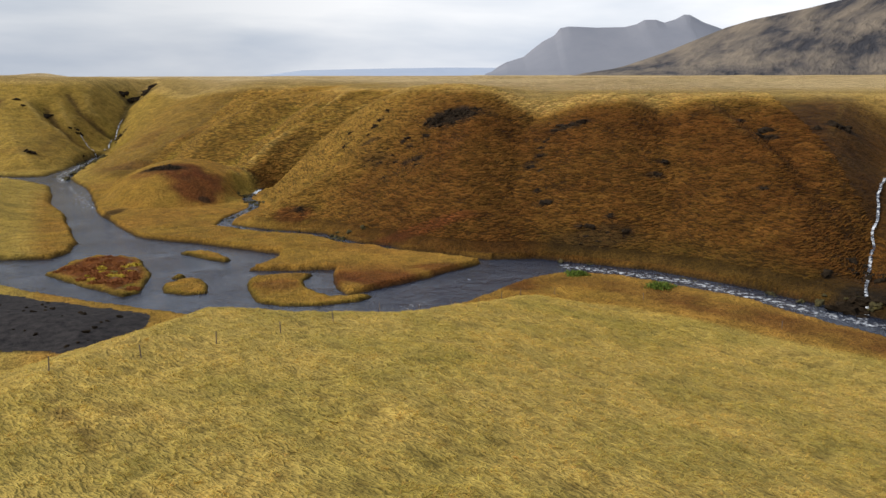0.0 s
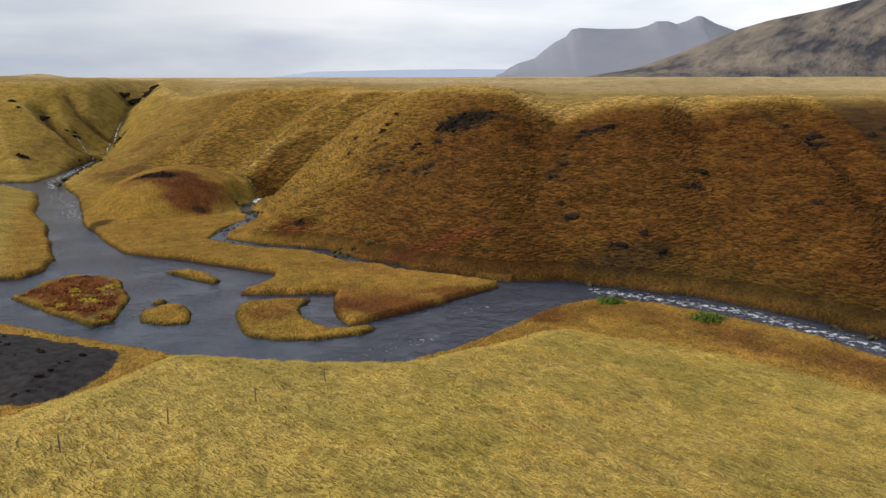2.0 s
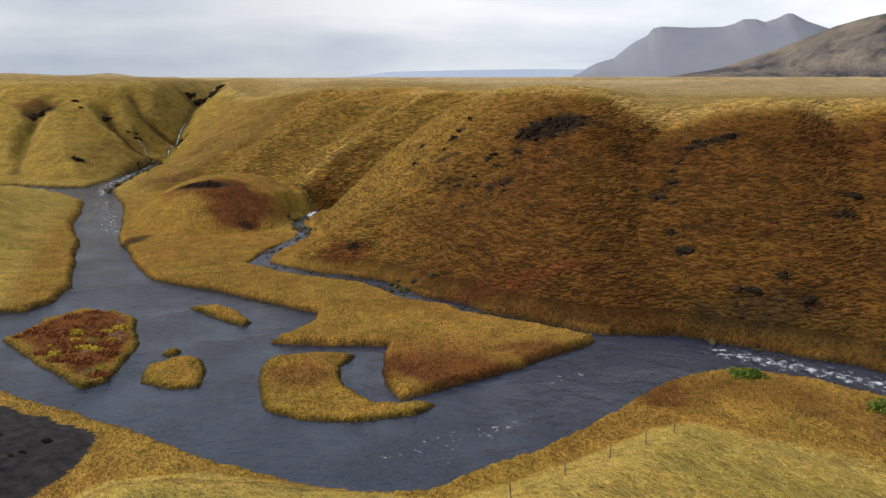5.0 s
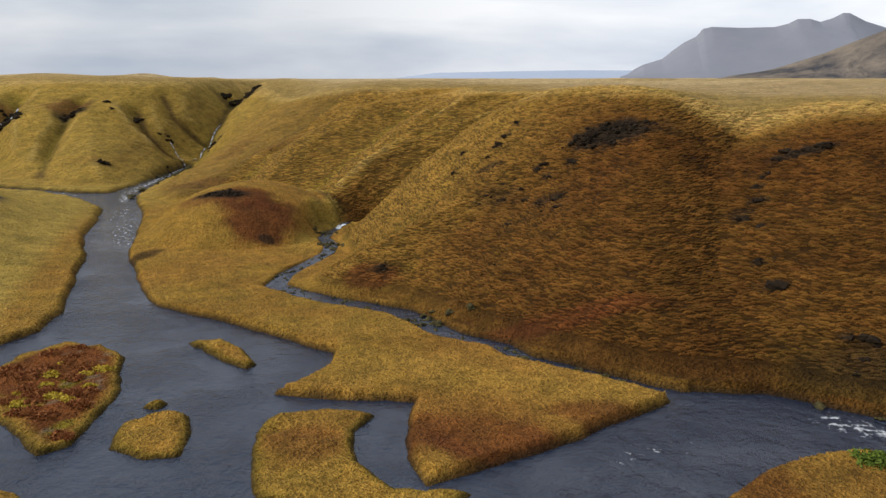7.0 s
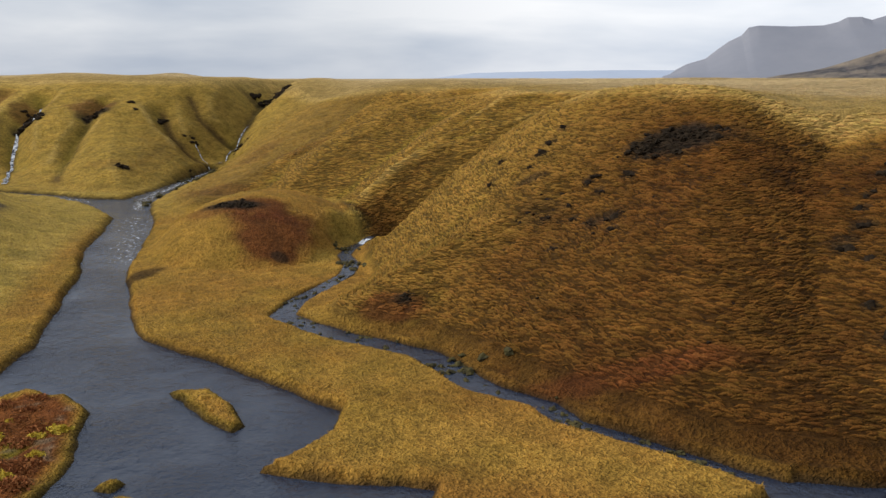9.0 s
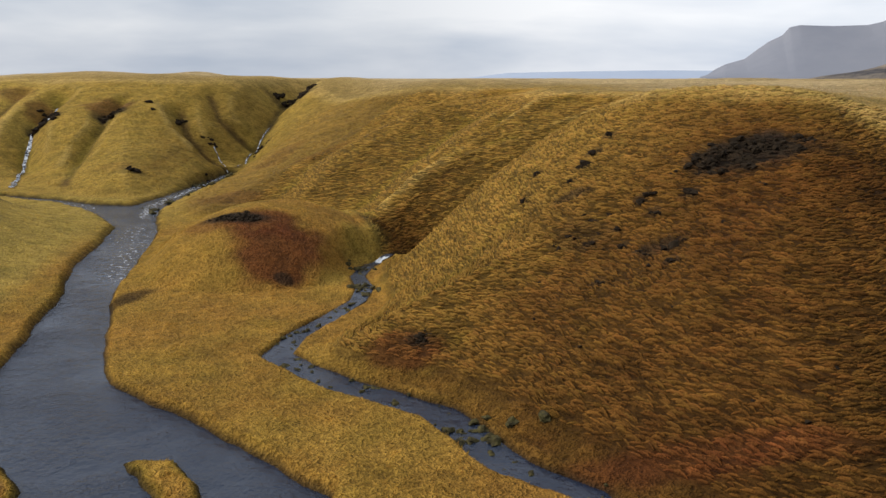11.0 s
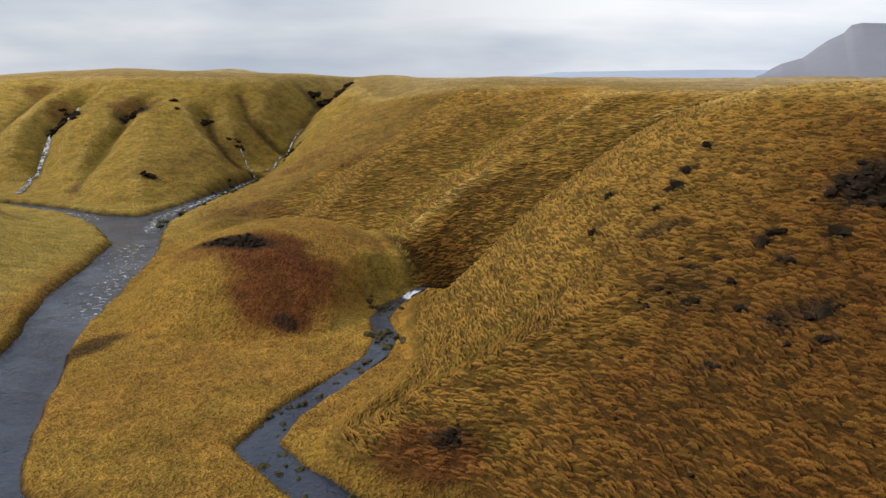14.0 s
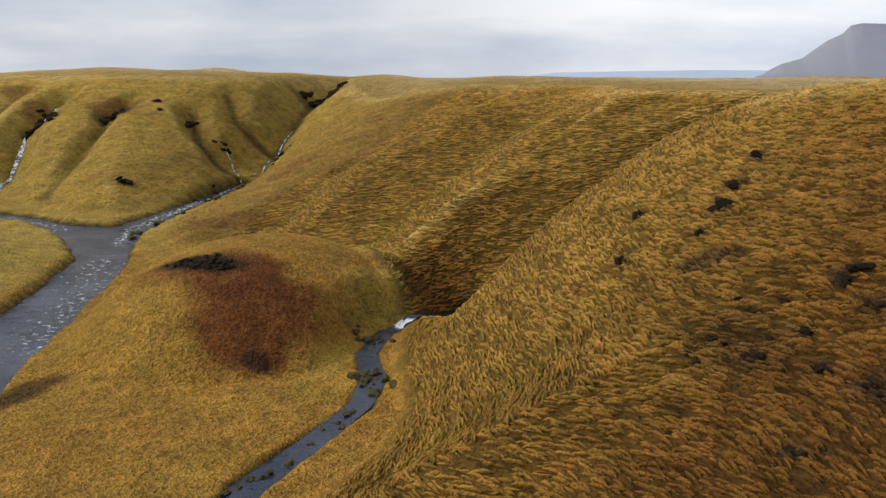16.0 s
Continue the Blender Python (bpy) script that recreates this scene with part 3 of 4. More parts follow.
    for cx, cy, rx, ry, k in ((-60, 190, 4, 8, 0.6), (-68, 199, 9, 4, 0.5), (-58, 176, 2.5, 7, 0.5), (-84, 190, 9, 9, 0.35)):
        c = blend(c, spot(cx, cy, rx, ry, 0.3) * k, (0.420, 0.325, 0.070))
    strip = ease(4.5, 1.5, to_line(x, y, [(8, 104), (14, 107.5), (22, 104), (30, 97.5), (40, 88.5), (52, 77)])[0])
    c = blend(c, strip * (0.5 + 0.4 * blot) * (q["shore"] > 0.3), (0.205, 0.090, 0.022))
    russet = ease(0.6, 2.0, -signed(x, y, ISLES["russet"]))
    c = blend(c, russet * 0.9, (0.190, 0.058, 0.018))
    c = blend(c, russet * ease(0.15, 0.4, layers(x, y, 3.2, 121, 3)), (0.26, 0.20, 0.020))
    c = blend(c, russet * ease(0.3, 0.5, layers(x, y, 2.2, 125, 3)) * 0.7, (0.24, 0.19, 0.13))
    isle_edge = ease(1.2, 0.2, -q["isle"]) * (q["isle"] < 0.5)
    c = blend(c, isle_edge * 0.7, (0.22, 0.17, 0.022))
    # an old wheel track over the foot of the meadow, and a slip in the far bank
    lane = to_line(x, y, [(-34, 60), (-30.5, 67), (-26, 73.5), (-21.5, 78.5), (-17, 81), (-12, 82)])[0]
    c = blend(c, (ease(0.6, 0.2, np.abs(lane - 0.7)) * 0.55) * (q["gravel"] < 0.3), (0.16, 0.10, 0.025))
    c = blend(c, spot(-79, 158.5, 2.2, 6.0) * 0.8, (0.045, 0.026, 0.012))
    # black earth about the crags
    for cx, cy, rx, ry, k in ((-76, 179.8, 6.5, 2.5, 0.95), (-63, 170.5, 1.6, 1.2, 0.8), (-5, 169.5, 8, 4, 0.95), (19.5, 160, 5, 1.6, 0.9), (-150, 243.5, 2.6, 1.8, 0.9), (-191, 283, 7, 4, 0.85),
                              (-157, 338, 13, 4, 0.6), (-213, 278, 8, 5, 0.85), (22, 125.5, 8, 4, 0.5), (33.5, 140, 1.6, 1.1, 0.8), (-147, 302, 2, 7, 0.5), (52, 98, 5, 4, 0.8), (56, 151, 2.5, 1.5, 0.8), (71, 154, 4, 1.6, 0.8),
                              (-21.5, 163, 4, 2.5, 0.35), (-13, 158, 3, 1.5, 0.6), (-24, 170, 2.5, 1.5, 0.7), (-35, 148.5, 1.6, 0.9, 0.8), (11, 150, 2, 1.2, 0.6), (-52, 196, 2, 6, 0.6)):
        c = blend(c, spot(cx, cy, rx, ry) * k, (0.026, 0.020, 0.014))
    for cx, cy, r in KNOBS:
        c = blend(c, spot(cx, cy, 2.0 * r, 1.4 * r) * 0.7, (0.030, 0.022, 0.014))
    rut = to_line(x, y, [(-20.0, 36.9), (-18.0, 34.4), (-16.8, 33.3), (-15.1, 31.2), (-13.6, 29.8), (-13.0, 29.6)])[0] + 0.5 * layers(x, y, 1.2, 133, 2)
    c = blend(c, ease(0.45, 0.1, rut) * q["meadow"] * 0.7, (0.150, 0.095, 0.025))
    # the deepest pits of the meadow browner and darker
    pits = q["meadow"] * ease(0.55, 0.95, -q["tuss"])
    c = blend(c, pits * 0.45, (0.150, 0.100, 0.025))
    # hollows between the tussocks darker: brown thatch, and shade put into the colour
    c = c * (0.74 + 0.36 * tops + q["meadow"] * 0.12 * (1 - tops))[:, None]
    # bare earth of the banks, gravel, and the grey scree of the western rise
    c = blend(c, ease(0.60, 0.1, q["shore"]) * 0.9, (0.030, 0.022, 0.013))
    c = blend(c, ease(0.45, 0.0, q["brook"]) * 0.9, (0.030, 0.024, 0.016))
    c = blend(c, q["gravel"], (0.020, 0.019, 0.021))
    c = blend(c, q["gravel"] * ease(0.25, 0.55, layers(x, y, 1.2, 131, 3)) * 0.6, (0.075, 0.062, 0.055))
    for cx, cy, rx, ry in ((-166, 203, 22, 9), (-133, 181, 8, 4.5), (-150, 172, 16, 8)):
        c = blend(c, spot(cx, cy, rx, ry) * 0.85 * (q["hill"] < 0.3) * (q["shore"] > 2), (0.085, 0.070, 0.062))
    return c * (0.96, 0.94, 0.96)


def grid_lines(lo, hi, marks):
    """Grid lines: an even step between the marks given, then ever wider to the horizon."""
    inner = [np.arange(a, b - 0.01, step) for (a, step), (b, _) in zip(marks, marks[1:])]
    out_r = marks[-1][0] + np.cumsum(1.11 ** np.arange(200)) - 1.0
    out_l = marks[0][0] - np.cumsum(1.11 ** np.arange(200))
    return np.concatenate([out_l[out_l > lo][::-1], *inner, out_r[out_r < hi]])


def mesh_of(name, verts, faces, mat, cover=None, smooth=True):
    me = bpy.data.meshes.new(name)
    n, k = faces.shape
    me.vertices.add(len(verts))
    me.vertices.foreach_set("co", np.ascontiguousarray(verts, np.float32).ravel())
    me.loops.add(n * k)
    me.loops.foreach_set("vertex_index", np.ascontiguousarray(faces, np.int32).ravel())
    me.polygons.add(n)
    me.polygons.foreach_set("loop_start", np.arange(0, n * k, k, dtype=np.int32))
    me.polygons.foreach_set("use_smooth", np.full(n, smooth))
    me.update(calc_edges=True)
    me.materials.append(mat)
    if cover is not None:
        attr = me.attributes.new("cover", "FLOAT_COLOR", "POINT")
        attr.data.foreach_set("color", np.concatenate([cover, np.ones((len(cover), 1))], 1).astype(np.float32).ravel())
    return me


gx = grid_lines(-4800, 4800, [(-235, 1.0), (-98, 0.5), (-66, 0.25), (30, 0.5), (62, 1.0), (110, 1.0)])
gy = grid_lines(-300, 4800, [(-20, 1.0), (30, 0.4), (118, 0.25), (200, 0.6), (236, 1.0), (370, 1.0)])
X, Y = [v.ravel() for v in np.meshgrid(gx, gy)]
Z, zones = land(X, Y)
idx = np.arange(len(X)).reshape(len(gy), len(gx))
quads = np.stack([idx[:-1, :-1], idx[:-1, 1:], idx[1:, 1:], idx[1:, :-1]], -1).reshape(-1, 4)
ZG = Z.reshape(idx.shape)
EAST = -np.gradient(ZG, gx, axis=1)
wide_east = EAST.copy()
for shift in (3, 6, 10):
    wide_east[:, shift:-shift] = (EAST[:, :-2 * shift] + EAST[:, 2 * shift:] + 2 * wide_east[:, shift:-shift]) / 4
def at_grid(x, y, field):
    """The value of a field of the ground's grid at each place."""
    f = field.reshape(len(gy), len(gx), -1)
    i = np.clip(np.searchsorted(gx, x) - 1, 0, len(gx) - 2)
    j = np.clip(np.searchsorted(gy, y) - 1, 0, len(gy) - 2)
    u = ((x - gx[i]) / (gx[i + 1] - gx[i]))[:, None]
    v = ((y - gy[j]) / (gy[j + 1] - gy[j]))[:, None]
    return (f[j, i] * (1 - u) + f[j, i + 1] * u) * (1 - v) + (f[j + 1, i] * (1 - u) + f[j + 1, i + 1] * u) * v


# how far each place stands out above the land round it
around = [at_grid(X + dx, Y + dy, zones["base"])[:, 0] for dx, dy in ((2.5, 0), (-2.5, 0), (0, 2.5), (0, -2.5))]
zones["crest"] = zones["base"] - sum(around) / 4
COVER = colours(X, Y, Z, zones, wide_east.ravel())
# where the grass stands, ground darkened between blades: old thatch, and painted-in shade
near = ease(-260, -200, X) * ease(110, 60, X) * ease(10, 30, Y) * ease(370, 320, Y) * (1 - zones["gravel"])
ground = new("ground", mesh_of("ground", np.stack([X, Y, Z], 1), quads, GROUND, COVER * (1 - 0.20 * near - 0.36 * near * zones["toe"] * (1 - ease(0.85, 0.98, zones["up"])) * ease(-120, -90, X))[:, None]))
for cover_of in (MEADOW, FLAT, GRIT):
    ground.data.materials.append(cover_of)
level_ground = ((zones["toe"] < 0.6 + 0.4 * layers(X, Y, 3, 151, 2)) | (zones["up"] > 0.96)) & (zones["gravel"] < 0.5)
ground.data.polygons.foreach_set("material_index", np.where(zones["gravel"] > 0.5, 3, np.where(zones["meadow"] > 0.5, 1, np.where(level_ground, 2, 0)))[quads[:, 0]].astype(np.int32))
tagged(ground, "autumn grassland with brown slopes, river banks and high plain", "ground", kind="structure")


def height(x, y):
    return float(at_grid(np.array([float(x)]), np.array([float(y)]), Z)[0, 0])


# ---- water ----
RAPIDS = [(2.6, 0.62, [(16, 119), (24, 115.5), (33, 110.5), (40, 103), (47, 95), (53, 90)]), (2.4, 0.62, [(-121, 212), (-129, 224), (-134, 240), (-139, 256), (-146, 278)]),
          (7.0, 0.47, [(-90, 170), (-96, 178), (-106, 192), (-114, 202)]), (2.5, 0.4, [(-12, 92), (-4, 98), (-14, 90)]), (2.5, 0.35, [(-2, 108), (4, 113)]), (3.0, 0.5, [(-140, 218), (-160, 223)])]
rx, ry = np.arange(-180, 95, 1.0), np.arange(50, 292, 1.0)
WX, WY = [v.ravel() for v in np.meshgrid(rx, ry)]
idx = np.arange(len(WX)).reshape(len(ry), len(rx))
quads = np.stack([idx[:-1, :-1], idx[:-1, 1:], idx[1:, 1:], idx[1:, :-1]], -1).reshape(-1, 4)
middle = np.stack([(WX[quads].mean(1)), WY[quads].mean(1)], 1)
quads = quads[signed(middle[:, 0], middle[:, 1], RIVER_RING) < 2.0]
used, quads = np.unique(quads, return_inverse=True)
quads, WX, WY = quads.reshape(-1, 4), WX[used], WY[used]
froth = np.zeros(len(WX))
for wide, k, line in RAPIDS:
    froth = np.maximum(froth, k * np.exp(-(to_line(WX, WY, line)[0] / wide) ** 2))
water = new("water", mesh_of("water", np.stack([WX, WY, np.zeros_like(WX)], 1), quads, WATER, np.repeat(froth[:, None], 3, 1)))
tagged(water, "grey-blue rippled river between low grassy banks", "river", kind="structure")


def ribbon(name, points, label, froth=0.3, widen=1.5, steps=6, hug=False, fall=2.0):
    """Running water along a line of (x, y, height, half width)."""
    p = np.array(points, float)
    k = np.linspace(0, len(p) - 1, (len(p) - 1) * steps + 1)
    p = np.stack([np.interp(k, np.arange(len(p)), p[:, i]) for i in range(4)], 1)
    if hug:
        p[:, 2] = np.minimum(p[:, 2], at_grid(p[:, 0], p[:, 1], Z)[:, 0] + 0.16)
    along = np.gradient(p[:, :2], axis=0)
    side = np.stack([along[:, 1], -along[:, 0]], 1) / np.linalg.norm(along, axis=1)[:, None]
    rows = [np.concatenate([p[:, :2] + side * (p[:, 3] * widen * s)[:, None], p[:, 2:3] - 0.02], 1) for s in np.linspace(-1, 1, 5)]
    v = np.stack(rows, 1).reshape(-1, 3)
    steep = np.clip(-np.gradient(p[:, 2]) / np.linalg.norm(along, axis=1), 0, 1)
    f = np.repeat(np.clip(froth + fall * steep, 0, 1), 5)
    i = np.arange(len(v)).reshape(len(p), 5)
    q = np.stack([i[:-1, :-1], i[1:, :-1], i[1:, 1:], i[:-1, 1:]], -1).reshape(-1, 4)
    return tagged(new(name, mesh_of(name, v, q, WATER, np.repeat(f[:, None], 3, 1))), label, "stream", kind="structure")


def cascade(name, line, wide, label):
    """A white stream that runs over the ground along a line, from its foot up."""
    p = np.array(line, float)
    k = np.linspace(0, len(p) - 1, (len(p) - 1) * 14 + 1)
    px, py = [np.interp(k, np.arange(len(p)), p[:, i]) for i in range(2)]
    px, py = px + 0.7 * layers(px, py, 4, 201, 2), py + 0.7 * layers(px, py, 4, 205, 2)
    pz = at_grid(px, py, Z)[:, 0] + 0.22
    w = wide * (1 + 0.5 * layers(px, py, 3, 209, 2))
    return ribbon(name, list(zip(px, py, pz, w))[::-1], label, 0.60, 1.0, 2, False, 0.2)


ribbon("stream", STREAM, "narrow stony stream at the foot of the brown hill", 0.0, 0.95, 6, True, 2.8)
cascade("waterfall", [(-179, 232), (-186, 239), (-194, 249), (-203, 259), (-208, 265.5)], 0.55, "white stream tumbling down a dark gully of the far hill")
cascade("waterfall", [(-209, 244), (-216, 252), (-224, 261.5)], 0.4, "thin white stream down a gully of the far hill")
cascade("waterfall", [(-207, 265), (-210.5, 270), (-213, 273)], 0.8, "white waterfall over a dark ledge of the far hill")
cascade("waterfall", [(-213, 273), (-215, 277), (-219, 282)], 0.28, "thin white waterfall between dark rocks of the far hill")
cascade("waterfall", [(-209, 274), (-211, 279), (-214, 285)], 0.25, "thin white waterfall between dark rocks of the far hill")
cascade("waterfall", [(-148, 283.5), (-153, 286.5), (-157, 289)], 0.12, "thin white rill in a far gully")
cascade("waterfall", [(51, 95), (55, 103), (60, 114), (67, 128), (73, 140)], 0.22, "thin white cascade between mossy rocks")
cascade("waterfall", [(-147, 286), (-150, 300), (-154, 318)], 0.17, "white stream in the bottom of the gorge")

# ---- the far mountains ----
def ridge(name, points, depth, mat, label, seed, rough=0.24):
    """A mountain whose skyline runs over points of (x, y, height)."""
    p = np.array(points, float)
    k = np.linspace(0, len(p) - 1, 241)
    p = np.stack([np.interp(k, np.arange(len(p)), p[:, i]) for i in range(3)], 1)
    soft = np.convolve(np.pad(p[:, 2], 30, "edge"), np.hanning(63)[1:-1] / np.hanning(63).sum(), "valid")
    steps = np.linspace(-1, 1, 61)
    v = []
    for s in steps:
        fall = (1 - abs(s)) ** 1.15
        spur = 1 + rough * layers(p[:, 0] + 0.3 * s * depth, p[:, 1] * 0 + s * depth + 900 * seed, 300, seed, 5) * (abs(s) * (1 - abs(s)) * 4)
        v.append(np.stack([p[:, 0] + 160 * max(rough - 0.1, 0) * s * grain(p[:, 0], p[:, 0] * 0 + s * 300 + 900, 200, seed), p[:, 1] + s * depth, 20 + (p[:, 2] + (soft - p[:, 2]) * min(1.0, 7 * abs(s)) - 20) * fall * spur], 1))
    v = np.stack(v, 0)
    i = np.arange(v.shape[0] * v.shape[1]).reshape(v.shape[:2])
    q = np.stack([i[:-1, :-1], i[:-1, 1:], i[1:, 1:], i[1:, :-1]], -1).reshape(-1, 4)
    return tagged(new(name, mesh_of(name, v.reshape(-1, 3), q, mat)), label, "mountain", kind="structure")


PEAKS = [(-60, 25), (6, 76), (52, 100), (143, 127), (196, 171), (247, 209), (306, 238), (335, 275), (380, 284), (529, 277), (677, 279), (736, 293),
         (779, 315), (838, 315), (883, 300), (940, 317), (983, 340), (1012, 339), (1088, 299), (1177, 269), (1328, 202), (1603, 48), (1700, 25)]
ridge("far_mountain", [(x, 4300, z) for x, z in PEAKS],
      700, HAZED_ROCK, "hazy blue-grey mountain with cloud on its peaks", 3, 0.06)
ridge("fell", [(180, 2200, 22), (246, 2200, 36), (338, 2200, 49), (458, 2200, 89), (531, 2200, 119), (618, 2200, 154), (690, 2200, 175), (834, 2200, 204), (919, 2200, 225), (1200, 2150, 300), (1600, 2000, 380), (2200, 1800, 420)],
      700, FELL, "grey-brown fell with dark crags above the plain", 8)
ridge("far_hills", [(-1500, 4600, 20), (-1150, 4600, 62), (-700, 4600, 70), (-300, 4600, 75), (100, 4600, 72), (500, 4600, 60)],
      300, FAR_HAZE, "low hills on the horizon, painted with blue haze", 12)


# ---- grass ----
def grass(name, box, per_m2, long, wide, label, lean=(0.0, 0.0), blades=5, seed=1, want=None, mat=GRASS, tones=(0.9, 1.25), bare=0.12, spread=0.9):
    """Tufts of bent blades over a stretch of the land."""
    rng = np.random.default_rng(seed)
    x0, x1, y0, y1 = box
    n = int((x1 - x0) * (y1 - y0) * per_m2)
    x, y = rng.uniform(x0, x1, n), rng.uniform(y0, y1, n)
    fields = np.stack([Z, zones["shore"], zones["brook"], zones["gravel"], zones["tuss"], zones["meadow"], zones["hill"], zones["up"]], 1)
    g = at_grid(x, y, fields)
    keep = (g[:, 1] > 0.32) & (g[:, 2] > 0.25) & (g[:, 3] < 0.3 + 0.3 * rng.random(n) ** 4) & (rng.random(n) < bare + (1 - bare) * ease(0.4 - spread, 0.4, g[:, 4]))
    if want:
        keep &= want(x, y, g)
    x, y, g = x[keep], y[keep], g[keep]
    n = len(x)
    tone = at_grid(x, y, COVER) * rng.uniform(*tones, (n, 1)) * rng.uniform(0.92, 1.08, (n, 3))
    turn = rng.uniform(0, 2 * np.pi, (n, blades))
    size = long * rng.uniform(0.6, 1.35, (n, 1)) * (1 + 0.25 * g[:, 4:5])
    tilt = rng.uniform(0.6, 1.25, (n, blades))
    dx, dy = np.cos(turn) * tilt + lean[0], np.sin(turn) * tilt + lean[1]
    reach = size * rng.uniform(0.7, 1.2, (n, blades))
    w = wide * rng.uniform(0.6, 1.3, (n, blades))
    bx, by = x[:, None] + rng.normal(0, wide, (n, blades)), y[:, None] + rng.normal(0, wide, (n, blades))
    bz = g[:, :1] - 0.05 + 0 * bx
    sx, sy = -dy, dx
    k = np.sqrt(sx * sx + sy * sy) + 1e-6
    sx, sy = sx / k * w, sy / k * w
    v = np.stack([np.stack([bx - sx, by - sy, bz], -1), np.stack([bx + sx, by + sy, bz], -1),
                  np.stack([bx + dx * reach * 0.8, by + dy * reach * 0.8, bz + reach * np.maximum(0.3, 1.0 - 0.6 * tilt)], -1)], 2)
    faces = np.arange(n * blades * 3).reshape(-1, 3)
    tint = np.repeat(tone[:, None, :], blades * 3, 1)
    ob = new(name, mesh_of(name, v.reshape(-1, 3), faces, mat, np.clip(tint.reshape(-1, 3), 0, 0.9), smooth=False))
    return tagged(ob, label, "grass", kind="stuff")


SLOPE_X, SLOPE_Y = [np.gradient(zones["base"].reshape(ZG.shape), at, axis=axis).ravel() for at, axis in ((gx, 1), (gy, 0))]


def tussocks(name, box, per_m2, long, deep, tall, label, want, seed=1, mat=TUSSOCK):
    """Tufts of matted grass, drawn out along the slope, whose tips hang over downhill."""
    rng = np.random.default_rng(seed)
    x0, x1, y0, y1 = box
    n = int((x1 - x0) * (y1 - y0) * per_m2)
    x, y = rng.uniform(x0, x1, n), rng.uniform(y0, y1, n)
    g = at_grid(x, y, np.stack([Z, zones["shore"], zones["brook"], zones["gravel"], SLOPE_X, SLOPE_Y, zones["meadow"], zones["hill"], zones["up"]], 1))
    keep = (g[:, 1] > 0.5) & (g[:, 2] > 0.45) & (g[:, 3] < 0.2) & want(x, y, g)
    x, y, g = x[keep], y[keep], g[keep]
    n = len(x)
    sx, sy = g[:, 4], g[:, 5]
    fall = np.sqrt(sx * sx + sy * sy) + 1e-6
    dx, dy = -sx / fall, -sy / fall
    swing = rng.normal(0, 0.16, n)
    dx, dy = dx * np.cos(swing) - dy * np.sin(swing), dx * np.sin(swing) + dy * np.cos(swing)
    size = rng.uniform(0.65, 1.4, n)
    half, depth, high = long * size * rng.uniform(0.7, 1.4, n), deep * size * rng.uniform(0.8, 1.2, n), tall * size * rng.uniform(0.7, 1.3, n)
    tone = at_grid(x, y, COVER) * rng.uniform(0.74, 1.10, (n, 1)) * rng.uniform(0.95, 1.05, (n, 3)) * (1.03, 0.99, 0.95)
    bow = rng.normal(0, 0.25, n)
    columns, tints = [], []
    for u in (-1.0, -0.45, 0.35, 1.0):
        full = max(1 - abs(u) ** 2.2, 0.10)
        jag = rng.normal(0, 0.10, n)
        # lit crest and shaded underside of each tuft are put into its tint
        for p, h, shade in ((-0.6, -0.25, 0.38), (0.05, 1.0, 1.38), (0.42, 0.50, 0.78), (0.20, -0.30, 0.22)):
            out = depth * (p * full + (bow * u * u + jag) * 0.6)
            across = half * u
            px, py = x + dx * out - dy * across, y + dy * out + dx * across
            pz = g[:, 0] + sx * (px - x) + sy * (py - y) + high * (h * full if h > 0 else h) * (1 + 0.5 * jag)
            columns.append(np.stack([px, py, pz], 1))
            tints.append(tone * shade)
    v, tint = np.stack(columns, 1), np.stack(tints, 1)
    i = np.arange(16).reshape(4, 4)
    q = np.stack([i[:-1, :-1], i[:-1, 1:], i[1:, 1:], i[1:, :-1]], -1).reshape(-1, 4)
    faces = (q[None] + 16 * np.arange(n)[:, None, None]).reshape(-1, 4)
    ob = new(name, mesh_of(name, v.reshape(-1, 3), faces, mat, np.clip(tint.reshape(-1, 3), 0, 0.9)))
    return tagged(ob, label, "grass", kind="stuff")


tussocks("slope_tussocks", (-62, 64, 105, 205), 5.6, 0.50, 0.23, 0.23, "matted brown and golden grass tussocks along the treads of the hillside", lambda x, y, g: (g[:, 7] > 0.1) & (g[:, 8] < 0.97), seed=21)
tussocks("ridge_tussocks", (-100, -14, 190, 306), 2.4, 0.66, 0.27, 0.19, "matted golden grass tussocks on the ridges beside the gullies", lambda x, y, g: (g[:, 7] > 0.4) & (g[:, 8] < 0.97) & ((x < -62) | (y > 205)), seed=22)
grass("meadow_grass", (-48, 62, 26, 106), 21.0, 0.27, 0.036, "long straw-coloured meadow grass bent by the wind", (0.5, -0.35), 4, 3, lambda x, y, g: (g[:, 6] < 0.5) & (g[:, 5] > 0.2), STRAW, (0.95, 1.25))
grass("slope_grass", (-62, 62, 92, 205), 8.0, 0.26, 0.026, "loose blades of brown and golden grass on the hillside", (0.15, -0.45), 4, 4, lambda x, y, g: g[:, 6] >= 0.5, GRASS, (0.9, 1.3))
grass("bank_grass", (-98, 20, 94, 215), 13.0, 0.26, 0.042, "golden autumn grass on the flats beside the water", (0.1, -0.1), 4, 5, lambda x, y, g: (g[:, 6] < 0.5) & (g[:, 5] < 0.5), STRAW, (0.9, 1.25))
grass("far_grass", (-215, -98, 112, 310), 2.6, 0.34, 0.07, "olive and yellow grass on the far slopes", (0.1, -0.3), 4, 6)
grass("far_slope_grass", (-98, 60, 205, 330), 1.6, 0.34, 0.065, "golden grass on the ridges and the high plain", (0.2, -0.3), 4, 7)


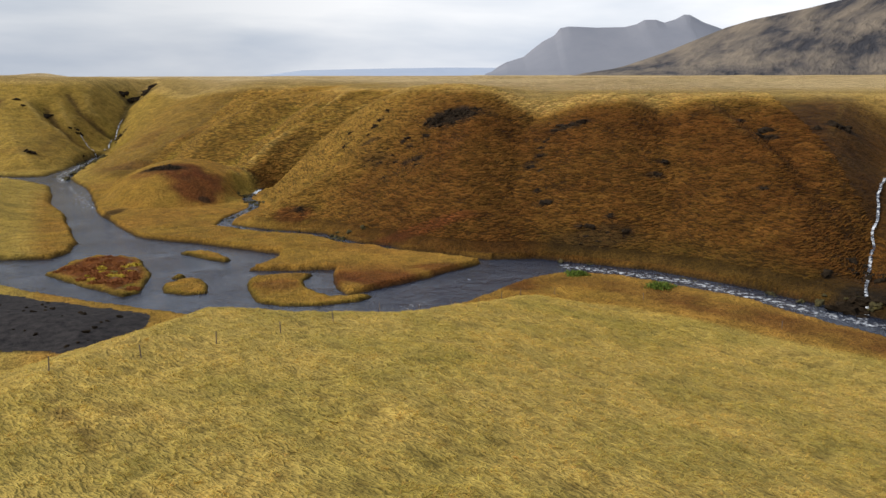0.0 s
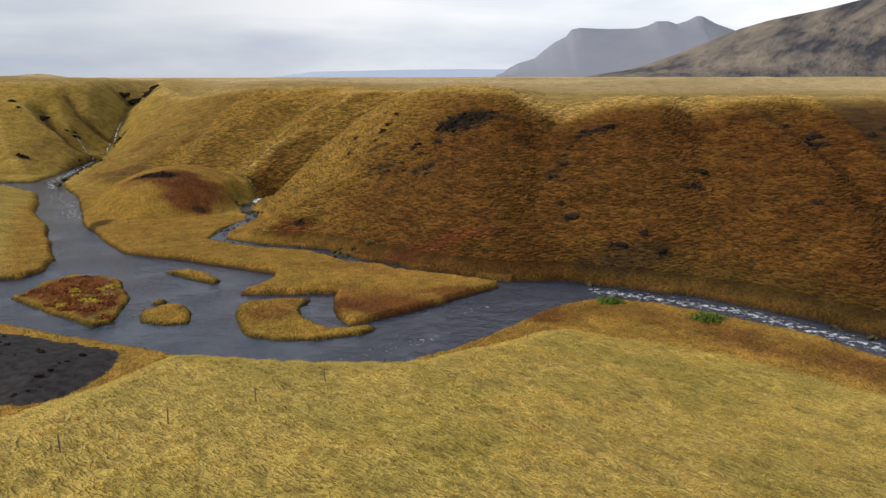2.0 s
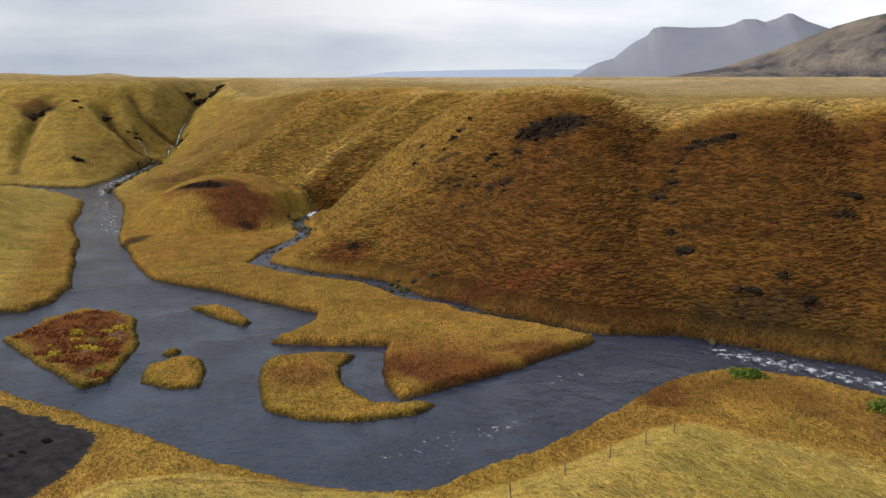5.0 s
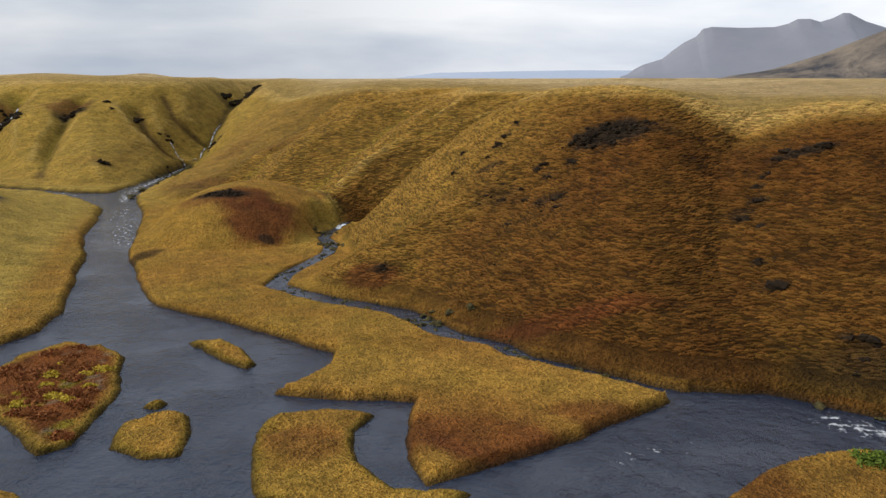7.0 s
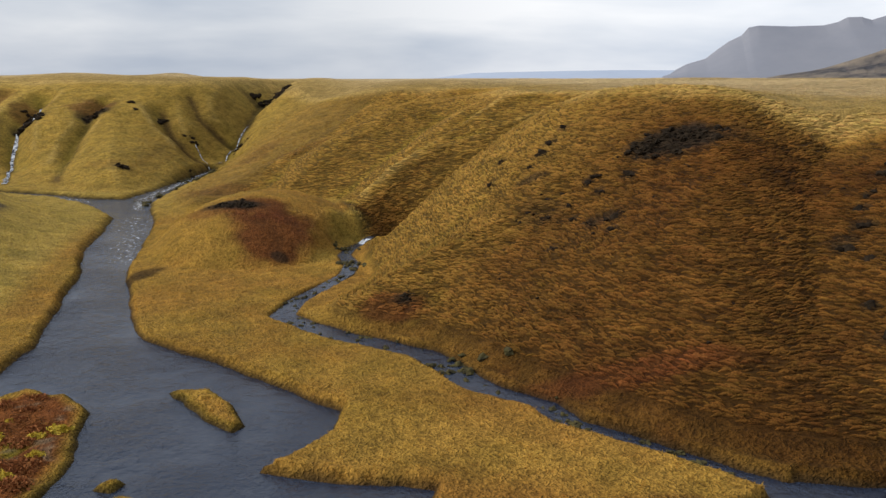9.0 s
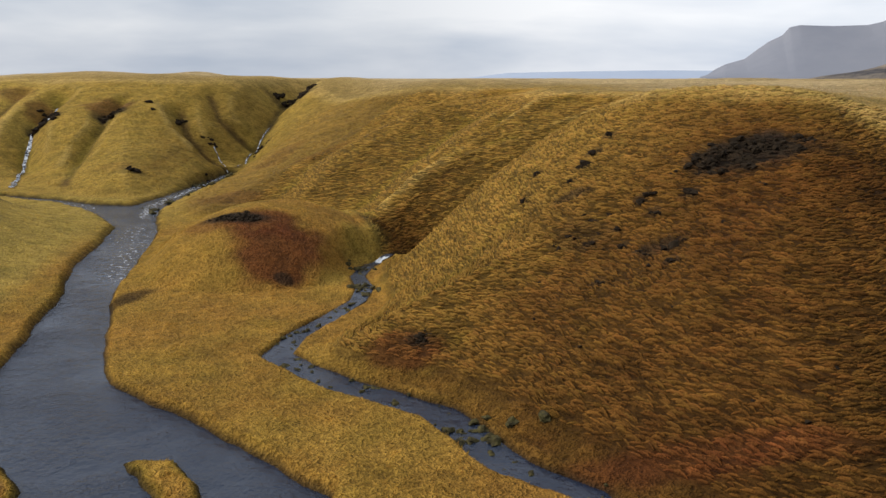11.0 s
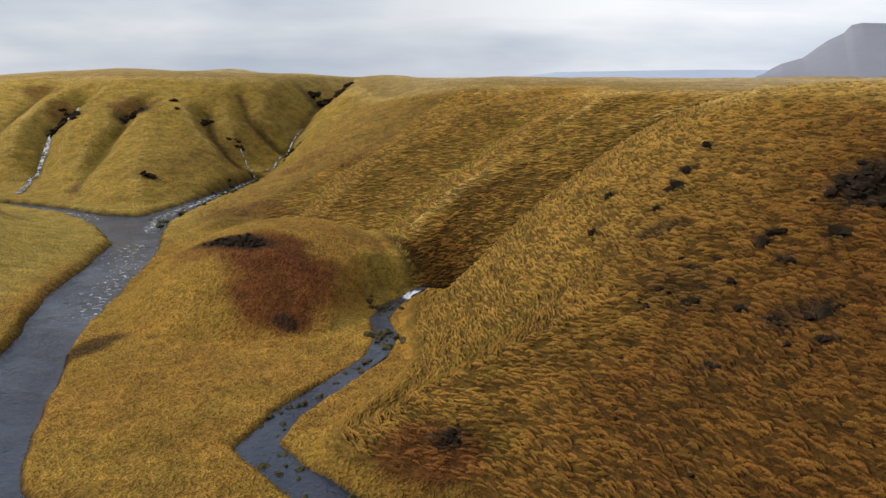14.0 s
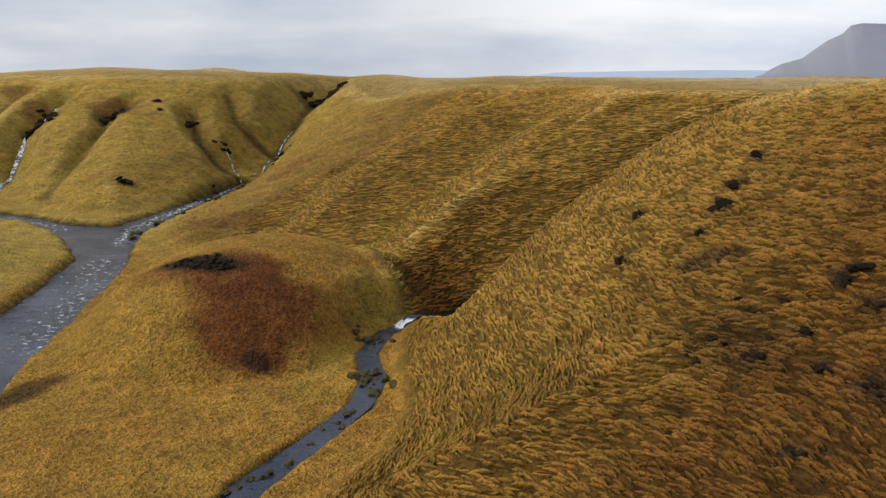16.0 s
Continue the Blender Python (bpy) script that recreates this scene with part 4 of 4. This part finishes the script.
# ---- rocks ----
def rock_mesh(name, seed, cuts, mat):
    bm = bmesh.new()
    bmesh.ops.create_icosphere(bm, subdivisions=cuts, radius=1.0)
    for v in bm.verts:
        push = noise.noise(v.co * 1.3 + Vector((seed * 7.1, 0, 0))) * 0.8 + noise.noise(v.co * 3.1 + Vector((0, seed * 3.3, 0))) * 0.45
        v.co *= 1 + push
        v.co.z *= 0.72
    me = bpy.data.meshes.new(name)
    bm.to_mesh(me)
    bm.free()
    me.materials.append(mat)
    return me


MOSSY = plain_material("mossy_stone", (0.020, 0.018, 0.014), (0.095, 0.080, 0.028), 0.5, 0.9, 0.8, 0.1)
CRAGS = [rock_mesh("rock", k, 2, ROCK) for k in range(5)]
STONES = [rock_mesh("boulder", k + 20, 2, MOSSY) for k in range(4)]
CLUMPS = [rock_mesh("boulder", k + 40, 1, ROCK) for k in range(4)]
pick = random.Random(5)


def set_stone(me, name, x, y, size, sink=0.35, parent=None):
    ob = new(name, me)
    lift = height(x, y) + size * 0.72 * (0.5 - sink)
    m = pose(x, y, lift, pick.uniform(-20, 20), pick.uniform(-20, 20), pick.uniform(0, 360)) @ Matrix.Diagonal((size * pick.uniform(0.8, 1.4), size * pick.uniform(0.8, 1.2), size * pick.uniform(0.7, 1.1), 1))
    if parent:
        ob.parent = parent
        m = parent.matrix_world.inverted() @ m
    ob.matrix_basis = m
    return ob


def outcrop(x, y, rx, ry, n, size, label):
    base = new("rock_outcrop")
    base.matrix_world = pose(x, y, height(x, y))
    bpy.context.view_layer.update()
    for _ in range(n):
        a, r = pick.uniform(0, 2 * math.pi), pick.random() ** 0.6
        set_stone(pick.choice(CRAGS), "rock", x + rx * r * math.cos(a), y + ry * r * math.sin(a), size * pick.uniform(0.5, 1.3), 0.5, base)
    return tagged(base, label, "rock outcrop")


for x, y, rx, ry, n, size, label in (
        (-5, 169.5, 6.5, 3.2, 80, 0.55, "broad black lava outcrop under the grassy brow"), (19.5, 160.5, 4.0, 1.3, 12, 0.7, "low dark rock ledge in the brown slope"),
        (56, 151, 2.0, 1.2, 7, 0.8, "dark boulders bedded in the hillside grass"), (71, 154, 3.5, 1.3, 9, 0.8, "dark rock ledge under the rim of the plain"),
        (33.5, 140, 1.3, 0.9, 5, 0.6, "small dark rock knob in brown grass"), (22, 125.5, 6, 2.8, 9, 0.35, "scattered dark stones low on the slope"),
        (-158, 343, 9, 4.0, 34, 1.3, "wide dark crag at the head of the gorge"), (-150, 243.5, 1.8, 1.2, 12, 0.7, "black rock knob on the far hillside"),
        (-184, 293, 1.8, 1.2, 8, 0.6, "small dark rocks high on the far hill"), (-178, 287.5, 1.0, 0.8, 5, 0.5, "small dark rocks high on the far hill"), (-144, 267, 2.2, 1.0, 8, 0.6, "dark rocks on the bank of the gorge stream"),
        (-191, 283, 5, 3.0, 26, 0.8, "dark crag above the gully of the far hill"), (-212, 276, 5, 4.0, 30, 0.9, "dark wet rocks at the top of the waterfall"),
        (-76.5, 180, 5.0, 1.5, 34, 0.38, "low black rock ledge on the rounded mound"), (-147, 300, 1.5, 5, 12, 0.6, "dark rocks lining the gorge"),
        (-159, 290, 3, 1.2, 10, 0.6, "dark rocks in a gully of the far hill"), (-222, 289, 3, 2, 10, 0.7, "dark rocks above the waterfall"), (52, 97, 4.0, 3.0, 18, 0.9, "mossy black rocks at the foot of the cascade"),
        (-21.5, 163, 4.5, 2.5, 9, 0.3, "dark stones showing through the grass"), (-35, 149, 1.5, 1.0, 6, 0.35, "small dark stones in russet scrub"),
        (57, 108, 2.2, 5.0, 18, 0.6, "mossy stones along the cascade"), (-172, 292, 2.5, 2, 6, 0.8, "dark rocks in a far gully")):
    outcrop(x, y, rx, ry, n, size, label)

for x, y, r in KNOBS:
    for _ in range(2):
        tagged(set_stone(pick.choice(CLUMPS), "boulder", x + pick.gauss(0, 0.5 * r), y + pick.gauss(0, 0.3 * r), r * pick.uniform(0.7, 1.1), 0.25), "dark knob of lava rock in the brown slope", "boulder", "boulders on the slope")
for k in range(70):
    x, y = (pick.uniform(-34, 62), pick.uniform(130, 172)) if k % 2 else (pick.gauss(-9, 10), pick.gauss(161, 8))
    if -28 < x < 60 and height(x, y) > 3.5:
        tagged(set_stone(pick.choice(CLUMPS), "boulder", x, y, pick.uniform(0.12, 0.36), 0.5), "small dark boulder bedded in the brown slope", "boulder", "boulders on the slope")

for k in range(110):
    at = pick.uniform(3, len(STREAM) - 2)
    i = int(at)
    a, b = STREAM[i], STREAM[i + 1]
    x, y = [a[c] + (b[c] - a[c]) * (at - i) for c in (0, 1)]
    w = a[3] * 0.8
    tagged(set_stone(pick.choice(STONES), "boulder", x + pick.uniform(-w, w), y + pick.uniform(-w, w), pick.uniform(0.12, 0.36), 0.1), "wet mossy boulder in the side stream", "boulder", "stream boulders")
for x, y, n, r in ((-25.5, 137.5, 15, 2.0), (-52.5, 173, 14, 1.6), (-57, 183, 8, 1.2)):
    for k in range(n):
        tagged(set_stone(pick.choice(STONES), "boulder", x + pick.gauss(0, r), y + pick.gauss(0, r * 0.6), pick.uniform(0.25, 0.55), 0.2), "dark boulder heaped beside the side stream", "boulder", "stream boulders")
for k in range(64):
    at = pick.random() ** 1.3
    x, y = -125 - 18 * at + pick.uniform(-3.5, 3.5), 215 + 60 * at
    tagged(set_stone(pick.choice(STONES), "boulder", x, y, pick.uniform(0.3, 0.9), 0.1), "dark boulder in the rapids of the gorge stream", "boulder", "rapids boulders")
for k in range(26):
    at = pick.uniform(0, 1)
    x, y = 14 + 40 * at, 121.5 - 27 * at ** 1.3 + pick.uniform(-1, 1.5)
    tagged(set_stone(pick.choice(STONES), "boulder", x, y, pick.uniform(0.25, 0.6), 0.2), "dark mossy boulder at the foot of the slope", "boulder", "bank boulders")


for k in range(34):
    x, y = pick.uniform(-58, -38), pick.uniform(74, 92)
    if signed(np.array([x]), np.array([y]), GRAVEL)[0] < -1.0:
        tagged(set_stone(pick.choice(CLUMPS), "clod", x, y, pick.uniform(0.12, 0.4), 0.3), "dark clod of earth on the heap of black gravel", "clod", "clods on the gravel")


# ---- fence posts and bushes ----
def fence(line):
    base = new("fence")
    base.matrix_world = pose(line[0][0], line[0][1], height(*line[0]))
    bpy.context.view_layer.update()
    for x, y in line:
        bm = bmesh.new()
        bmesh.ops.create_cone(bm, cap_ends=True, segments=7, radius1=0.045, radius2=0.04, depth=1.1)
        for v in bm.verts:
            v.co += Vector((noise.noise(v.co * 2 + Vector((x, y, 0))), noise.noise(v.co * 2 + Vector((y, x, 0))), 0)) * 0.02
        me = bpy.data.meshes.new("post")
        bm.to_mesh(me)
        bm.free()
        me.materials.append(WOOD)
        ob = new("post", me)
        ob.parent = base
        ob.matrix_basis = base.matrix_world.inverted() @ pose(x, y, height(x, y) + 0.42, pick.uniform(-5, 5), pick.uniform(-5, 5), pick.uniform(0, 90))
    return tagged(base, "row of weathered wooden fence posts along the meadow", "fence")


fence([(-23, 41.5), (-19.6, 46.5), (-16.2, 51.5), (-12.9, 56.8), (-9.9, 62.8), (-6.8, 69.8), (-3.6, 76.5), (-0.5, 81.3), (2.5, 85.6), (5.2, 89.2), (7.6, 92.6), (12.5, 100), (24, 98), (38, 87)])
LEAF, nodes, links, shader = material("bush_leaf", 0.7)
links.new(ramp(nodes, links, noise_node(nodes, links, 0.3, 4), (0.3, (0.050, 0.085, 0.012)), (0.7, (0.14, 0.19, 0.03))), shader.inputs["Base Color"])


def bush(x, y, r, seed, mat=LEAF, name="bush", label="low bright green bush on the river bank", n=900):
    rng = np.random.default_rng(seed)
    d = rng.normal(0, 1, (n, 3))
    d[:, 2] = np.abs(d[:, 2])
    d /= np.linalg.norm(d, axis=1)[:, None]
    c = d * (r * rng.uniform(0.45, 1.0, (n, 1)) * (1 + 0.3 * grain(d[:, :1] * 3, d[:, 1:2] * 3, 1.0, seed))) * (1.5, 1.1, 0.55)
    a, b = rng.normal(0, 1, (n, 3)), rng.normal(0, 1, (n, 3))
    leaf = 0.13
    a, b = a / np.linalg.norm(a, axis=1)[:, None] * leaf, b / np.linalg.norm(b, axis=1)[:, None] * leaf
    v = np.stack([c - a, c + b, c + a, c - b], 1).reshape(-1, 3)
    ob = new(name, mesh_of(name, v, np.arange(n * 4).reshape(-1, 4), mat, smooth=False))
    ob.matrix_world = pose(x, y, height(x, y) - 0.05)
    return tagged(ob, label, name)


bush(16.5, 110.3, 1.3, 1)
bush(27.5, 104.2, 1.5, 2)

# low shrubs on the russet island
GOLD, nodes, links, shader = material("golden_leaf", 0.7)
links.new(ramp(nodes, links, noise_node(nodes, links, 0.4, 4), (0.3, (0.36, 0.27, 0.03)), (0.7, (0.60, 0.44, 0.06))), shader.inputs["Base Color"])
RUSSET, nodes, links, shader = material("russet_leaf", 0.8)
links.new(ramp(nodes, links, noise_node(nodes, links, 0.5, 4), (0.3, (0.17, 0.050, 0.018)), (0.7, (0.31, 0.13, 0.042))), shader.inputs["Base Color"])
for k, (x, y, r) in enumerate(((-53.4, 114.5, 0.75), (-54.5, 113.2, 0.6), (-57.5, 111.6, 0.75), (-56, 109.5, 0.45), (-53.5, 107.2, 0.8), (-51.6, 106.8, 0.6), (-55.5, 105.2, 0.5), (-58.5, 114.5, 0.4), (-52, 110.5, 0.5), (-57, 107, 0.4))):
    tagged(bush(x, y, r, 10 + k, GOLD, "shrub", "low yellow-green shrub on the russet island", 260), group="island shrubs")
for k in range(75):
    x, y = pick.uniform(-64, -46), pick.uniform(98, 120.5)
    if signed(np.array([x]), np.array([y]), ISLES["russet"])[0] < -1.3:
        tagged(bush(x, y, pick.uniform(0.5, 1.0), 40 + k, RUSSET, "shrub", "low russet shrub covering the river island", 300), group="island shrubs")
